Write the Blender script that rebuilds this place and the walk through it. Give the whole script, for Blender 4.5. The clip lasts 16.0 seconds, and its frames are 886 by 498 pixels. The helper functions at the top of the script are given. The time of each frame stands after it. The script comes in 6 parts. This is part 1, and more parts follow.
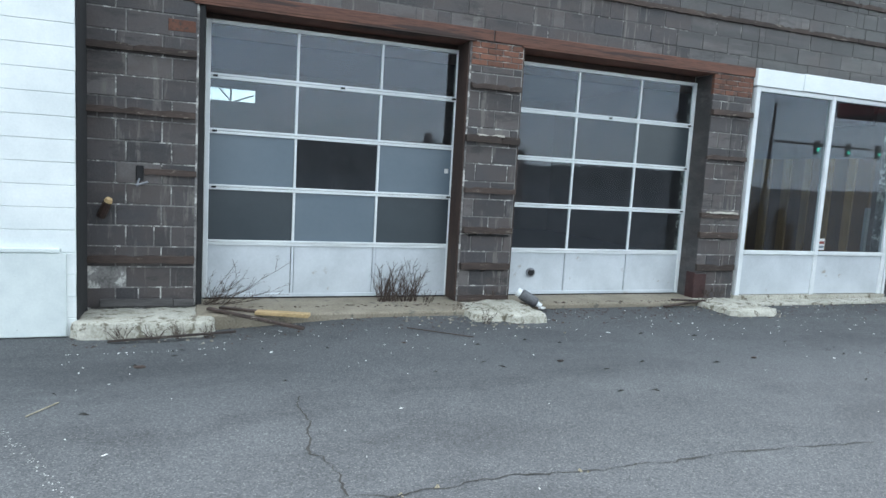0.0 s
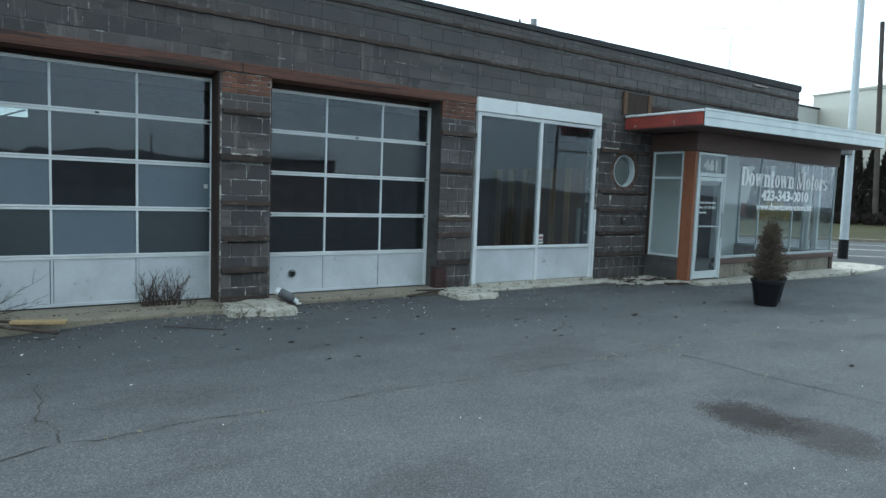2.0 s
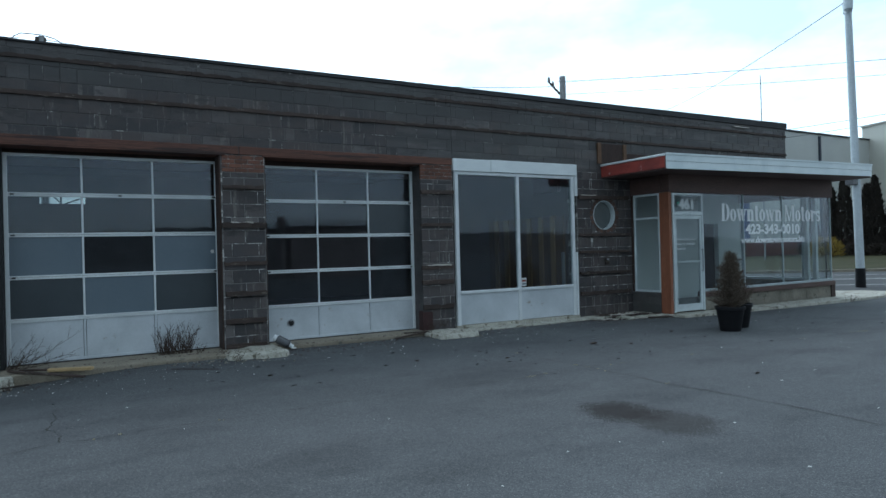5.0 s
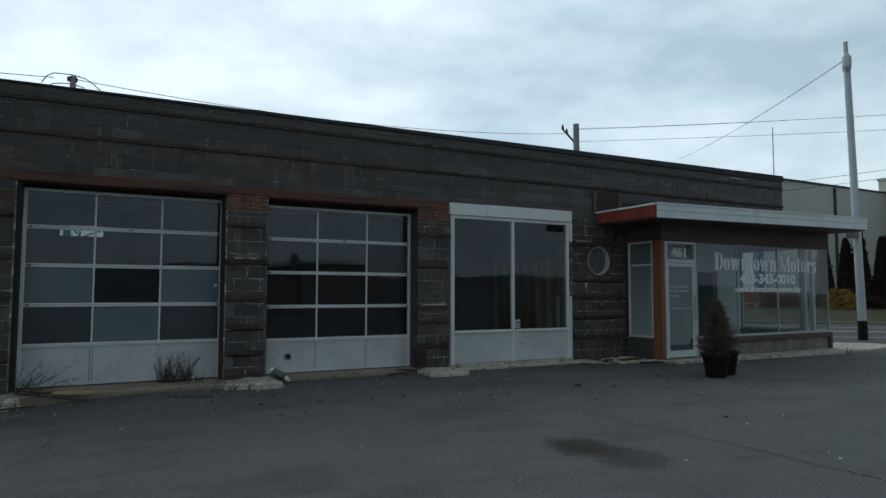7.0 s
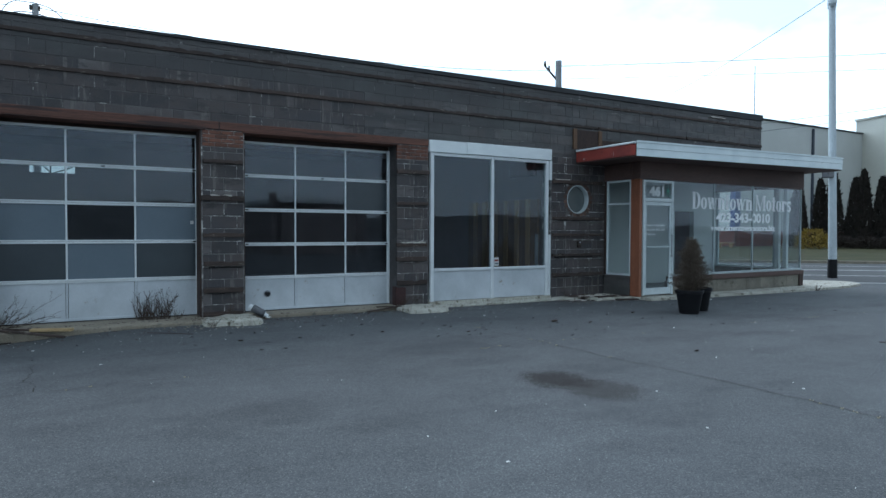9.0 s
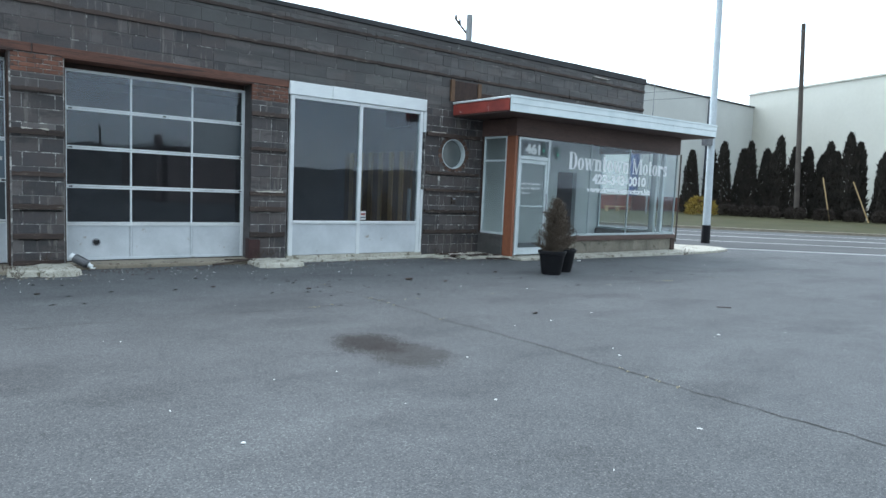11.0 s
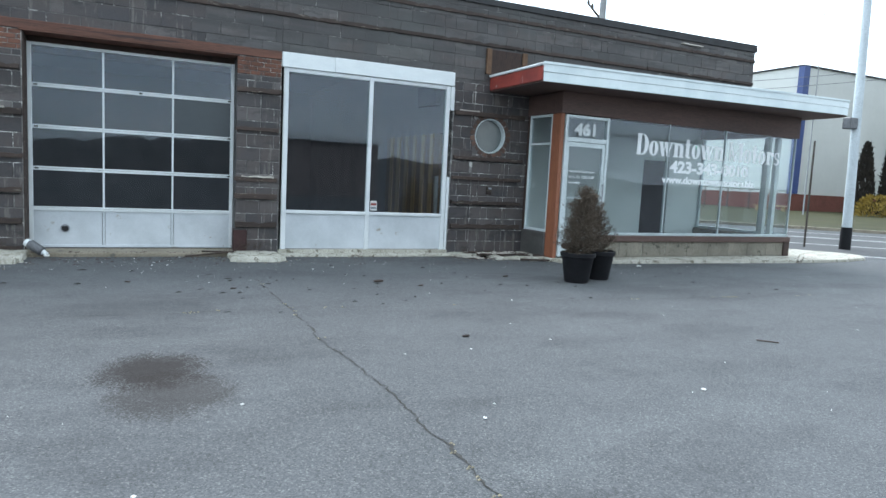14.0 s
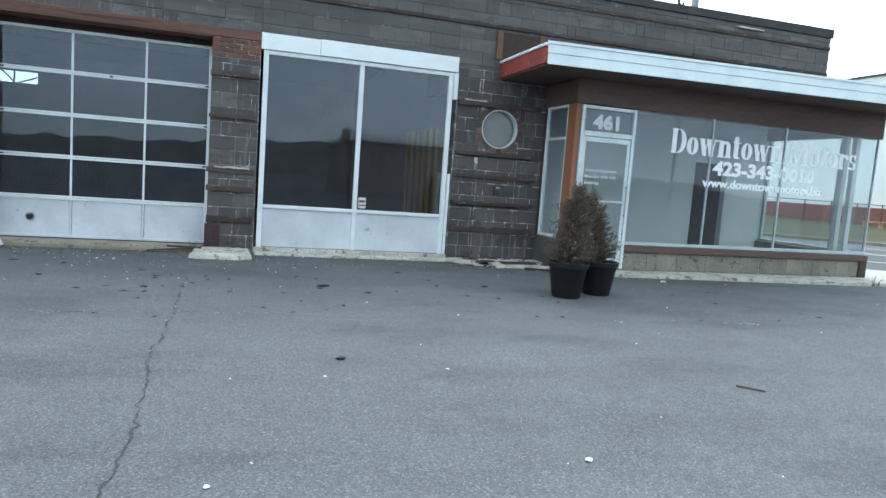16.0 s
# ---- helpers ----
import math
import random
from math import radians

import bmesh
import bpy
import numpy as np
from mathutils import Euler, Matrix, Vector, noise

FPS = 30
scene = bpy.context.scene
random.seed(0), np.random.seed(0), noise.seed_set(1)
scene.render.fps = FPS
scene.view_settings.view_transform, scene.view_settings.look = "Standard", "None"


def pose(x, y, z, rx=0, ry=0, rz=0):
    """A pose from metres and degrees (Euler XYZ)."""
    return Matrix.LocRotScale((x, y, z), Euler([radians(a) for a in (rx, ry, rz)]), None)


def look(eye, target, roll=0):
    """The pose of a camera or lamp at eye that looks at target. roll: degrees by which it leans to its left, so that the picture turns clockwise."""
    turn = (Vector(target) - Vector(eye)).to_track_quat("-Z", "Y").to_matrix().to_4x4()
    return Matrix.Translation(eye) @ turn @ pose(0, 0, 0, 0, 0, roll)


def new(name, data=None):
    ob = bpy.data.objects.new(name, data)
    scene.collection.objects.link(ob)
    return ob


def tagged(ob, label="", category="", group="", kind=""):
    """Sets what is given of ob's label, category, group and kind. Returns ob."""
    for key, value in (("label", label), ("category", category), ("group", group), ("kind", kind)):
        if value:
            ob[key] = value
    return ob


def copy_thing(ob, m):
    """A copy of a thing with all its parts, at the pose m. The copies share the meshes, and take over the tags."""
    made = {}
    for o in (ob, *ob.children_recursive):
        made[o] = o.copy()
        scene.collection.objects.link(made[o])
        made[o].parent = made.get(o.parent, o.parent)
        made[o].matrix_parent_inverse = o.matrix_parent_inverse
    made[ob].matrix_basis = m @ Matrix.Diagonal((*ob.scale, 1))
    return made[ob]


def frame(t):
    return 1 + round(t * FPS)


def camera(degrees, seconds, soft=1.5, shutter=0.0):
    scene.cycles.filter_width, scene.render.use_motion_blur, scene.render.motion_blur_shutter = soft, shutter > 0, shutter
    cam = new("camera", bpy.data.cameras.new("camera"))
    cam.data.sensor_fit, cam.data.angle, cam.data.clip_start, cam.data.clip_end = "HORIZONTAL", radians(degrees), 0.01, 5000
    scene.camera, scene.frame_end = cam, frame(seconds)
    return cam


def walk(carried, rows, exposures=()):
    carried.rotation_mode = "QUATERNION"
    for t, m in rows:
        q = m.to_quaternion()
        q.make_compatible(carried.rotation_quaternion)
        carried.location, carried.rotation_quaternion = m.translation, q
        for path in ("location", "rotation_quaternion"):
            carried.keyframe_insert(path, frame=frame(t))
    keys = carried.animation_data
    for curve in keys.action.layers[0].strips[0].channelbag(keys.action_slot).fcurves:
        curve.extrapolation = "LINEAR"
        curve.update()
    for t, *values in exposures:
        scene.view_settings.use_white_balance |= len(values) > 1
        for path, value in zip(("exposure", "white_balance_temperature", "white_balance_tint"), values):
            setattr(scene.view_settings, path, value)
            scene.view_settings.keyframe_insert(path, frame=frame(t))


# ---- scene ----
cam = camera(68.0, 16.0)
PATH = [
    (0, (0.209, 0.308, 1.57), (0.905, 2.169, 1.346), 3.3),
    (0.5, (0.272, -0.116, 1.593), (0.997, 1.728, 1.324), 1.6),
    (1, (0.399, -0.552, 1.614), (1.303, 1.224, 1.444), 0.6),
    (1.5, (0.448, -0.908, 1.659), (1.57, 0.741, 1.505), 1.0),
    (2, (0.524, -1.333, 1.655), (1.672, 0.295, 1.483), 2.1),
    (2.5, (0.671, -1.685, 1.65), (1.769, -0.014, 1.592), 1.0),
    (3, (0.779, -2.014, 1.647), (1.929, -0.38, 1.573), 0.9),
    (5.5, (1.03, -3.385, 1.507), (1.977, -1.623, 1.533), -0.6),
    (6, (1.095, -3.619, 1.501), (2.028, -1.85, 1.538), 1.4),
    (6.5, (1.1, -3.717, 1.494), (2.098, -1.987, 1.602), -0.6),
    (7, (1.086, -3.726, 1.495), (2.042, -1.974, 1.628), 0.1),
    (7.5, (1.054, -3.686, 1.486), (1.99, -1.922, 1.6), 0.1),
    (8, (1.055, -3.677, 1.486), (1.983, -1.907, 1.56), 0.0),
    (8.5, (1.088, -3.725, 1.485), (2.031, -1.964, 1.571), -0.1),
    (9, (1.109, -3.721, 1.467), (2.119, -1.996, 1.416), 0.2),
    (9.5, (1.183, -3.777, 1.432), (2.311, -2.144, 1.179), 0.5),
    (10, (1.456, -3.83, 1.437), (2.707, -2.282, 1.233), 2.5),
    (12.5, (3.767, -3.554, 1.422), (4.762, -1.827, 1.258), 1.8),
    (13, (4.31, -3.533, 1.433), (5.153, -1.733, 1.212), 1.8),
    (13.5, (4.828, -3.457, 1.42), (5.639, -1.648, 1.156), 4.2),
    (14, (5.321, -3.362, 1.371), (6.16, -1.559, 1.161), 2.9),
    (14.5, (5.801, -3.252, 1.355), (6.522, -1.41, 1.061), 3.0),
    (15, (6.356, -3.115, 1.396), (7.165, -1.309, 1.109), 0.1),
    (15.5, (6.85, -3.003, 1.354), (7.557, -1.141, 1.174), 3.2),
    (16, (7.252, -2.807, 1.299), (7.835, -0.905, 1.093), 4.2),
]
EXPOSURES = (
    (0.0, 1.82, 6400, 14), (1.0, 1.65, 6350, 12), (1.5, 1.45, 6350, 8), (2.0, 0.94, 6080, 6), (2.5, 0.52, 6100, 8), (3.0, 0.42, 5950, 7), (5.5, 0.0, 5760, 8), (6.5, -0.70, 6300, 8), (7.0, -0.70, 6350, 8), (8.0, -0.68, 6180, 8), (8.5, 0.0, 5780, 8), (9.0, 0.4, 5720, 10), (9.5, 1.1, 6100, 12), (10.0, 1.35, 6150, 12), (12.5, 1.15, 6080, 12), (13.0, 1.35, 6250, 13), (13.5, 1.55, 6250, 13), (14.5, 1.50, 6250, 13), (16.0, 1.6, 6100, 10),
)
walk(cam, [(t, look(eye, target, roll)) for t, eye, target, roll in PATH], EXPOSURES)

# ---- world, sun, exposure ----
world = bpy.data.worlds.new("overcast")
scene.world = world
world.use_nodes = True
wn, wl = world.node_tree.nodes, world.node_tree.links
wn.clear()
w_out, w_bg = wn.new("ShaderNodeOutputWorld"), wn.new("ShaderNodeBackground")
w_sky, w_add = wn.new("ShaderNodeTexSky"), wn.new("ShaderNodeMix")
w_sky.sky_type, w_sky.sun_disc = "NISHITA", False
w_sky.sun_elevation, w_sky.sun_rotation = radians(50), radians(15)
w_co, w_map = wn.new("ShaderNodeTexCoord"), wn.new("ShaderNodeMapping")
w_map.inputs["Scale"].default_value = (1.0, 1.0, 2.2)
w_noise, w_ramp = wn.new("ShaderNodeTexNoise"), wn.new("ShaderNodeValToRGB")
w_noise.inputs["Scale"].default_value, w_noise.inputs["Detail"].default_value = 2.6, 6.0
w_noise.inputs["Roughness"].default_value = 0.55
w_ramp.color_ramp.elements[0].position, w_ramp.color_ramp.elements[1].position = 0.32, 0.62
w_ramp.color_ramp.elements[0].color = (0.43, 0.56, 0.61, 1)
w_ramp.color_ramp.elements[1].color = (0.90, 1.01, 1.04, 1)
w_add.data_type, w_add.blend_type = "RGBA", "ADD"
w_add.inputs["Factor"].default_value = 0.03
wl.new(w_co.outputs["Generated"], w_map.inputs["Vector"])
wl.new(w_map.outputs["Vector"], w_noise.inputs["Vector"])
wl.new(w_noise.outputs["Fac"], w_ramp.inputs["Fac"])
wl.new(w_ramp.outputs["Color"], w_add.inputs["A"])
wl.new(w_sky.outputs["Color"], w_add.inputs["B"])
# the veil is brighter round the hidden sun, which stands beyond the building
w_sep, w_side, w_gain = wn.new("ShaderNodeSeparateXYZ"), wn.new("ShaderNodeMapRange"), wn.new("ShaderNodeMix")
w_side.inputs["From Min"].default_value, w_side.inputs["From Max"].default_value = -0.75, 0.75
w_side.inputs["To Min"].default_value, w_side.inputs["To Max"].default_value = 0.68, 1.55
w_side.interpolation_type = "SMOOTHSTEP"
w_gain.data_type, w_gain.blend_type = "RGBA", "MULTIPLY"
w_gain.inputs["Factor"].default_value = 1.0
wl.new(w_co.outputs["Generated"], w_sep.inputs[0])
wl.new(w_sep.outputs[1], w_side.inputs["Value"])
wl.new(w_add.outputs["Result"], w_gain.inputs["A"])
wl.new(w_side.outputs["Result"], w_gain.inputs["B"])
wl.new(w_gain.outputs["Result"], w_bg.inputs["Color"])
wl.new(w_bg.outputs["Background"], w_out.inputs["Surface"])
w_bg.inputs["Strength"].default_value = 0.9

sun = new("sun", bpy.data.lights.new("sun", "SUN"))
sun.data.energy, sun.data.angle, sun.data.color = 0.6, radians(30), (1.0, 0.97, 0.92)
sun.matrix_world = look((4, 15, 19), (0, 0, 0))


# ---- materials ----
def nodes_of(name):
    m = bpy.data.materials.new(name)
    m.use_nodes = True
    n = m.node_tree.nodes
    return m, n, m.node_tree.links, n["Principled BSDF"]


def noise_at(n, l, vec, scale, detail=4.0, rough=0.6, stretch=None):
    t = n.new("ShaderNodeTexNoise")
    t.inputs["Scale"].default_value, t.inputs["Detail"].default_value = scale, detail
    t.inputs["Roughness"].default_value = rough
    if stretch:
        mp = n.new("ShaderNodeMapping")
        mp.inputs["Scale"].default_value = stretch
        l.new(vec, mp.inputs["Vector"])
        vec = mp.outputs["Vector"]
    l.new(vec, t.inputs["Vector"])
    return t.outputs["Fac"]


def ramp(n, l, fac, stops):
    r = n.new("ShaderNodeValToRGB")
    while len(r.color_ramp.elements) < len(stops):
        r.color_ramp.elements.new(0.5)
    for e, (p, c) in zip(r.color_ramp.elements, stops):
        e.position, e.color = p, (*c, 1)
    l.new(fac, r.inputs["Fac"])
    return r.outputs["Color"]


def blend(n, l, fac, a, b, kind="MIX"):
    m = n.new("ShaderNodeMix")
    m.data_type, m.blend_type = "RGBA", kind
    for key, v in (("Factor", fac), ("A", a), ("B", b)):
        if isinstance(v, (int, float)):
            m.inputs[key].default_value = v
        elif isinstance(v, tuple):
            m.inputs[key].default_value = (*v, 1)
        else:
            l.new(v, m.inputs[key])
    return m.outputs["Result"]


def calc(n, l, op, a, b=0.0):
    m = n.new("ShaderNodeMath")
    m.operation = op
    for k, v in enumerate((a, b)):
        if isinstance(v, (int, float)):
            m.inputs[k].default_value = v
        else:
            l.new(v, m.inputs[k])
    return m.outputs[0]


def place_vec(n):
    return n.new("ShaderNodeNewGeometry").outputs["Position"]


def bumped(n, l, bsdf, height, strength=0.4, dist=0.01):
    b = n.new("ShaderNodeBump")
    b.inputs["Strength"].default_value, b.inputs["Distance"].default_value = strength, dist
    l.new(height, b.inputs["Height"])
    l.new(b.outputs["Normal"], bsdf.inputs["Normal"])


def surface(name, c1, c2, scale=6.0, fine=60.0, rough=0.8, metal=0.0, wear=None, wear_at=0.62, bump=0.3, stretch=None, vary=0.0, grit=0.35):
    """A weathered surface: two base colours mixed in broad patches, fine grain, and a third colour where it is worn."""
    m, n, l, bsdf = nodes_of(name)
    p = place_vec(n)
    broad, grain = noise_at(n, l, p, scale, 5, 0.6, stretch), noise_at(n, l, p, fine, 3, 0.6, stretch)
    col = ramp(n, l, broad, ((0.35, c1), (0.65, c2)))
    col = blend(n, l, grit, col, ramp(n, l, grain, ((0.3, tuple(v * 0.55 for v in c1)), (0.7, tuple(min(1, v * 1.35) for v in c2)))))
    if wear:
        spots = noise_at(n, l, p, scale * 2.3, 8, 0.7, stretch)
        mask = ramp(n, l, spots, ((wear_at, (0, 0, 0)), (wear_at + 0.05, (1, 1, 1))))
        col = blend(n, l, mask, col, wear)
    if vary:
        hsv = n.new("ShaderNodeHueSaturation")
        info = n.new("ShaderNodeObjectInfo").outputs["Random"]
        l.new(calc(n, l, "MULTIPLY_ADD", info, 2 * vary), hsv.inputs["Value"])
        hsv.inputs["Value"].links[0].from_node.inputs[2].default_value = 1 - vary
        l.new(col, hsv.inputs["Color"])
        col = hsv.outputs["Color"]
    l.new(col, bsdf.inputs["Base Color"])
    bsdf.inputs["Roughness"].default_value, bsdf.inputs["Metallic"].default_value = rough, metal
    bumped(n, l, bsdf, grain, bump, 0.006)
    return m


def block_surface(name, joined=False):
    """Dark tar-stained concrete block, each one a little different, with brown and grey smears."""
    m, n, l, bsdf = nodes_of(name)
    p = place_vec(n)
    own = n.new("ShaderNodeNewGeometry").outputs["Random Per Island"] if joined else n.new("ShaderNodeObjectInfo").outputs["Random"]
    base = ramp(n, l, own, ((0.0, (0.020, 0.018, 0.021)), (0.4, (0.042, 0.038, 0.044)), (0.8, (0.074, 0.060, 0.058)), (1.0, (0.140, 0.125, 0.122))))
    if joined:
        base = ramp(n, l, own, ((0.0, (0.036, 0.034, 0.036)), (0.5, (0.072, 0.068, 0.069)), (0.85, (0.100, 0.094, 0.092)), (1.0, (0.150, 0.140, 0.135))))
    smear = noise_at(n, l, p, 2.2, 6, 0.62, (1, 1, 1.6))
    col = blend(n, l, ramp(n, l, smear, ((0.42, (0, 0, 0)), (0.66, (0.75, 0.75, 0.75)))), base, (0.074, 0.052, 0.046))
    pale = noise_at(n, l, p, 5.5, 7, 0.7, (0.8, 1, 1.5))
    col = blend(n, l, ramp(n, l, pale, ((0.63, (0, 0, 0)), (0.75, (0.5, 0.5, 0.5)))), col, (0.16, 0.155, 0.15))
    runs = noise_at(n, l, p, 7.0, 5, 0.65, (1.6, 1, 0.22))
    col = blend(n, l, ramp(n, l, runs, ((0.57, (0, 0, 0)), (0.65, (0.30 if joined else 0.75,) * 3))), col, (0.185, 0.170, 0.150))
    tar = noise_at(n, l, p, 3.1, 7, 0.7, (0.7, 1, 2.2))
    col = blend(n, l, ramp(n, l, tar, ((0.55, (0, 0, 0)), (0.64, (0.85, 0.85, 0.85)))), col, (0.022, 0.018, 0.019))
    if joined:
        band = noise_at(n, l, p, 1.1, 6, 0.65, (0.22, 1, 2.6))
        col = blend(n, l, ramp(n, l, band, ((0.45, (0, 0, 0)), (0.56, (0.8,) * 3))), col, (0.026, 0.024, 0.025))
        moss = noise_at(n, l, p, 0.8, 5, 0.6, (0.5, 1, 1.2))
        col = blend(n, l, ramp(n, l, moss, ((0.50, (0, 0, 0)), (0.66, (0.5,) * 3))), col, (0.080, 0.088, 0.082))
    grain = noise_at(n, l, p, 90, 4, 0.7)
    col = blend(n, l, 0.3, col, ramp(n, l, grain, ((0.3, (0.01, 0.01, 0.012)), (0.72, (0.14, 0.135, 0.13)))))
    l.new(col, bsdf.inputs["Base Color"])
    bsdf.inputs["Roughness"].default_value = 0.50 if joined else 0.60
    bumped(n, l, bsdf, grain, 0.35, 0.006)
    return m


def asphalt_surface():
    m, n, l, bsdf = nodes_of("asphalt")
    p = place_vec(n)
    cell = n.new("ShaderNodeTexVoronoi")
    cell.inputs["Scale"].default_value = 125
    l.new(p, cell.inputs["Vector"])
    tone = n.new("ShaderNodeSeparateColor")
    l.new(cell.outputs["Color"], tone.inputs[0])
    grit, chips = tone.outputs[0], noise_at(n, l, p, 150, 2, 0.7)
    broad, mid = noise_at(n, l, p, 0.35, 4, 0.55), noise_at(n, l, p, 2.1, 5, 0.6)
    col = ramp(n, l, broad, ((0.36, (0.062, 0.067, 0.069)), (0.64, (0.104, 0.109, 0.113))))
    col = blend(n, l, 0.36, col, ramp(n, l, mid, ((0.32, (0.052, 0.054, 0.055)), (0.68, (0.124, 0.130, 0.133)))))
    col = blend(n, l, 0.52, col, ramp(n, l, grit, ((0.0, (0.018, 0.019, 0.021)), (0.28, (0.054, 0.057, 0.062)), (0.62, (0.086, 0.090, 0.096)), (0.90, (0.125, 0.130, 0.136)), (0.985, (0.22, 0.22, 0.218)))))
    drive = noise_at(n, l, p, 0.9, 6, 0.65, (0.5, 1.1, 1))
    col = blend(n, l, ramp(n, l, drive, ((0.36, (0.7,) * 3), (0.50, (0, 0, 0)))), col, blend(n, l, 1.0, col, (0.66, 0.66, 0.67), "MULTIPLY"))
    pale = noise_at(n, l, p, 0.7, 6, 0.65, (0.55, 1.0, 1))
    col = blend(n, l, ramp(n, l, pale, ((0.54, (0, 0, 0)), (0.70, (0.7,) * 3))), col, blend(n, l, 1.0, col, (1.3, 1.3, 1.28), "MULTIPLY"))
    # an old oil stain, dark at its far end and fading towards the street
    sep = n.new("ShaderNodeSeparateXYZ")
    l.new(p, sep.inputs[0])
    wob = noise_at(n, l, p, 3.5, 5, 0.65)
    for cx, cy, rx, ry, tint, deep in ((5.50, 0.84, 0.42, 0.50, (0.026, 0.023, 0.021), 0.80), (5.41, 1.33, 0.40, 0.46, (0.010, 0.0065, 0.005), 1.0)):
        dx = calc(n, l, "POWER", calc(n, l, "DIVIDE", calc(n, l, "SUBTRACT", sep.outputs[0], cx), rx), 2.0)
        dy = calc(n, l, "POWER", calc(n, l, "DIVIDE", calc(n, l, "SUBTRACT", sep.outputs[1], cy), ry), 2.0)
        d = calc(n, l, "ADD", calc(n, l, "ADD", dx, dy), calc(n, l, "MULTIPLY", calc(n, l, "SUBTRACT", wob, 0.5), 1.5))
        d = calc(n, l, "ADD", d, calc(n, l, "MULTIPLY", calc(n, l, "SUBTRACT", grit, 0.5), 0.7))
        mask = ramp(n, l, d, ((0.40, (deep,) * 3), (1.0, (0, 0, 0))))
        col = blend(n, l, mask, col, blend(n, l, 0.14, tint, col, "MIX"))
    drip = noise_at(n, l, p, 1.3, 6, 0.7, (1, 0.45, 1))
    col = blend(n, l, ramp(n, l, drip, ((0.66, (0, 0, 0)), (0.74, (0.45,) * 3))), col, (0.045, 0.043, 0.042))
    l.new(col, bsdf.inputs["Base Color"])
    bsdf.inputs["Roughness"].default_value, bsdf.inputs["Specular IOR Level"].default_value = 0.82, 0.25
    bumped(n, l, bsdf, chips, 0.55, 0.006)
    return m


def glass_surface(name, tint=(0.82, 0.86, 0.86), rough=0.01, mirror=0.048, dust_haze=0.008):
    m, n, l, bsdf = nodes_of(name)
    n.remove(bsdf)
    out = n["Material Output"]
    tr, gl, mx, fr = n.new("ShaderNodeBsdfTransparent"), n.new("ShaderNodeBsdfGlossy"), n.new("ShaderNodeMixShader"), n.new("ShaderNodeLayerWeight")
    tr.inputs["Color"].default_value = (*tint, 1)
    gl.inputs["Roughness"].default_value, gl.inputs["Color"].default_value = rough, (0.70, 0.76, 0.88, 1)
    fr.inputs["Blend"].default_value = 0.5
    gain = calc(n, l, "MULTIPLY_ADD", calc(n, l, "POWER", fr.outputs["Facing"], 5.0), 0.8)
    gain.node.inputs[2].default_value = mirror
    l.new(gain, mx.inputs[0])
    l.new(tr.outputs[0], mx.inputs[1])
    l.new(gl.outputs[0], mx.inputs[2])
    # a thin film of dust, thicker in patches; doubles as painted haze over dark panes
    df, film = n.new("ShaderNodeBsdfDiffuse"), n.new("ShaderNodeMixShader")
    df.inputs["Color"].default_value = (0.56, 0.54, 0.58, 1)
    patches = noise_at(n, l, place_vec(n), 1.7, 6, 0.6)
    amount = calc(n, l, "MULTIPLY", patches, dust_haze * 2)
    l.new(amount, film.inputs[0])
    l.new(mx.outputs[0], film.inputs[1])
    l.new(df.outputs[0], film.inputs[2])
    l.new(film.outputs[0], out.inputs["Surface"])
    return m


M = {}
M["block"], M["block_far"] = block_surface("stained_block"), block_surface("stained_block_joined", True)
M["mortar"] = surface("mortar", (0.050, 0.046, 0.045), (0.29, 0.28, 0.27), 3.4, 40, 0.9, wear=(0.54, 0.53, 0.50), wear_at=0.535)
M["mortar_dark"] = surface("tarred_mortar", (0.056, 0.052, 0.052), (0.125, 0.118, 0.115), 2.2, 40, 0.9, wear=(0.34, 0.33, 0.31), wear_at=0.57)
M["asphalt"] = asphalt_surface()
M["white_paint"] = surface("white_painted_metal", (0.60, 0.63, 0.64), (0.72, 0.75, 0.76), 2.0, 50, 0.45, wear=(0.42, 0.42, 0.41), wear_at=0.70, bump=0.08, grit=0.07)
M["chipped_paint"] = surface("chipped_white_paint", (0.55, 0.60, 0.60), (0.66, 0.71, 0.70), 3.2, 50, 0.5, wear=(0.16, 0.17, 0.15), wear_at=0.66, bump=0.15, grit=0.07)
M["header_paint"] = surface("flaking_white_paint", (0.68, 0.72, 0.73), (0.78, 0.82, 0.82), 2.4, 50, 0.5, wear=(0.24, 0.24, 0.23), wear_at=0.675, bump=0.2, grit=0.07, stretch=(0.7, 1, 1.6))
M["white_door"] = surface("white_door_panel", (0.44, 0.475, 0.50), (0.565, 0.60, 0.63), 1.6, 40, 0.5, wear=(0.34, 0.32, 0.29), wear_at=0.63, bump=0.06, grit=0.07)
M["white_wall"] = surface("white_painted_block", (0.66, 0.70, 0.70), (0.78, 0.81, 0.80), 1.8, 45, 0.6, wear=(0.45, 0.45, 0.42), wear_at=0.72, bump=0.2, grit=0.07)
M["fascia"] = surface("white_fascia", (0.58, 0.66, 0.68), (0.70, 0.77, 0.78), 2.2, 30, 0.4, wear=(0.40, 0.40, 0.38), wear_at=0.70, bump=0.06, grit=0.07)
M["red_paint"] = surface("red_painted_metal", (0.15, 0.026, 0.022), (0.30, 0.050, 0.034), 3, 50, 0.55, wear=(0.45, 0.38, 0.35), wear_at=0.63, bump=0.2)
M["rust"] = surface("rusty_lintel", (0.085, 0.042, 0.032), (0.200, 0.088, 0.058), 1.6, 40, 0.85, wear=(0.050, 0.032, 0.028), wear_at=0.53, bump=0.35, stretch=(0.16, 1, 3))
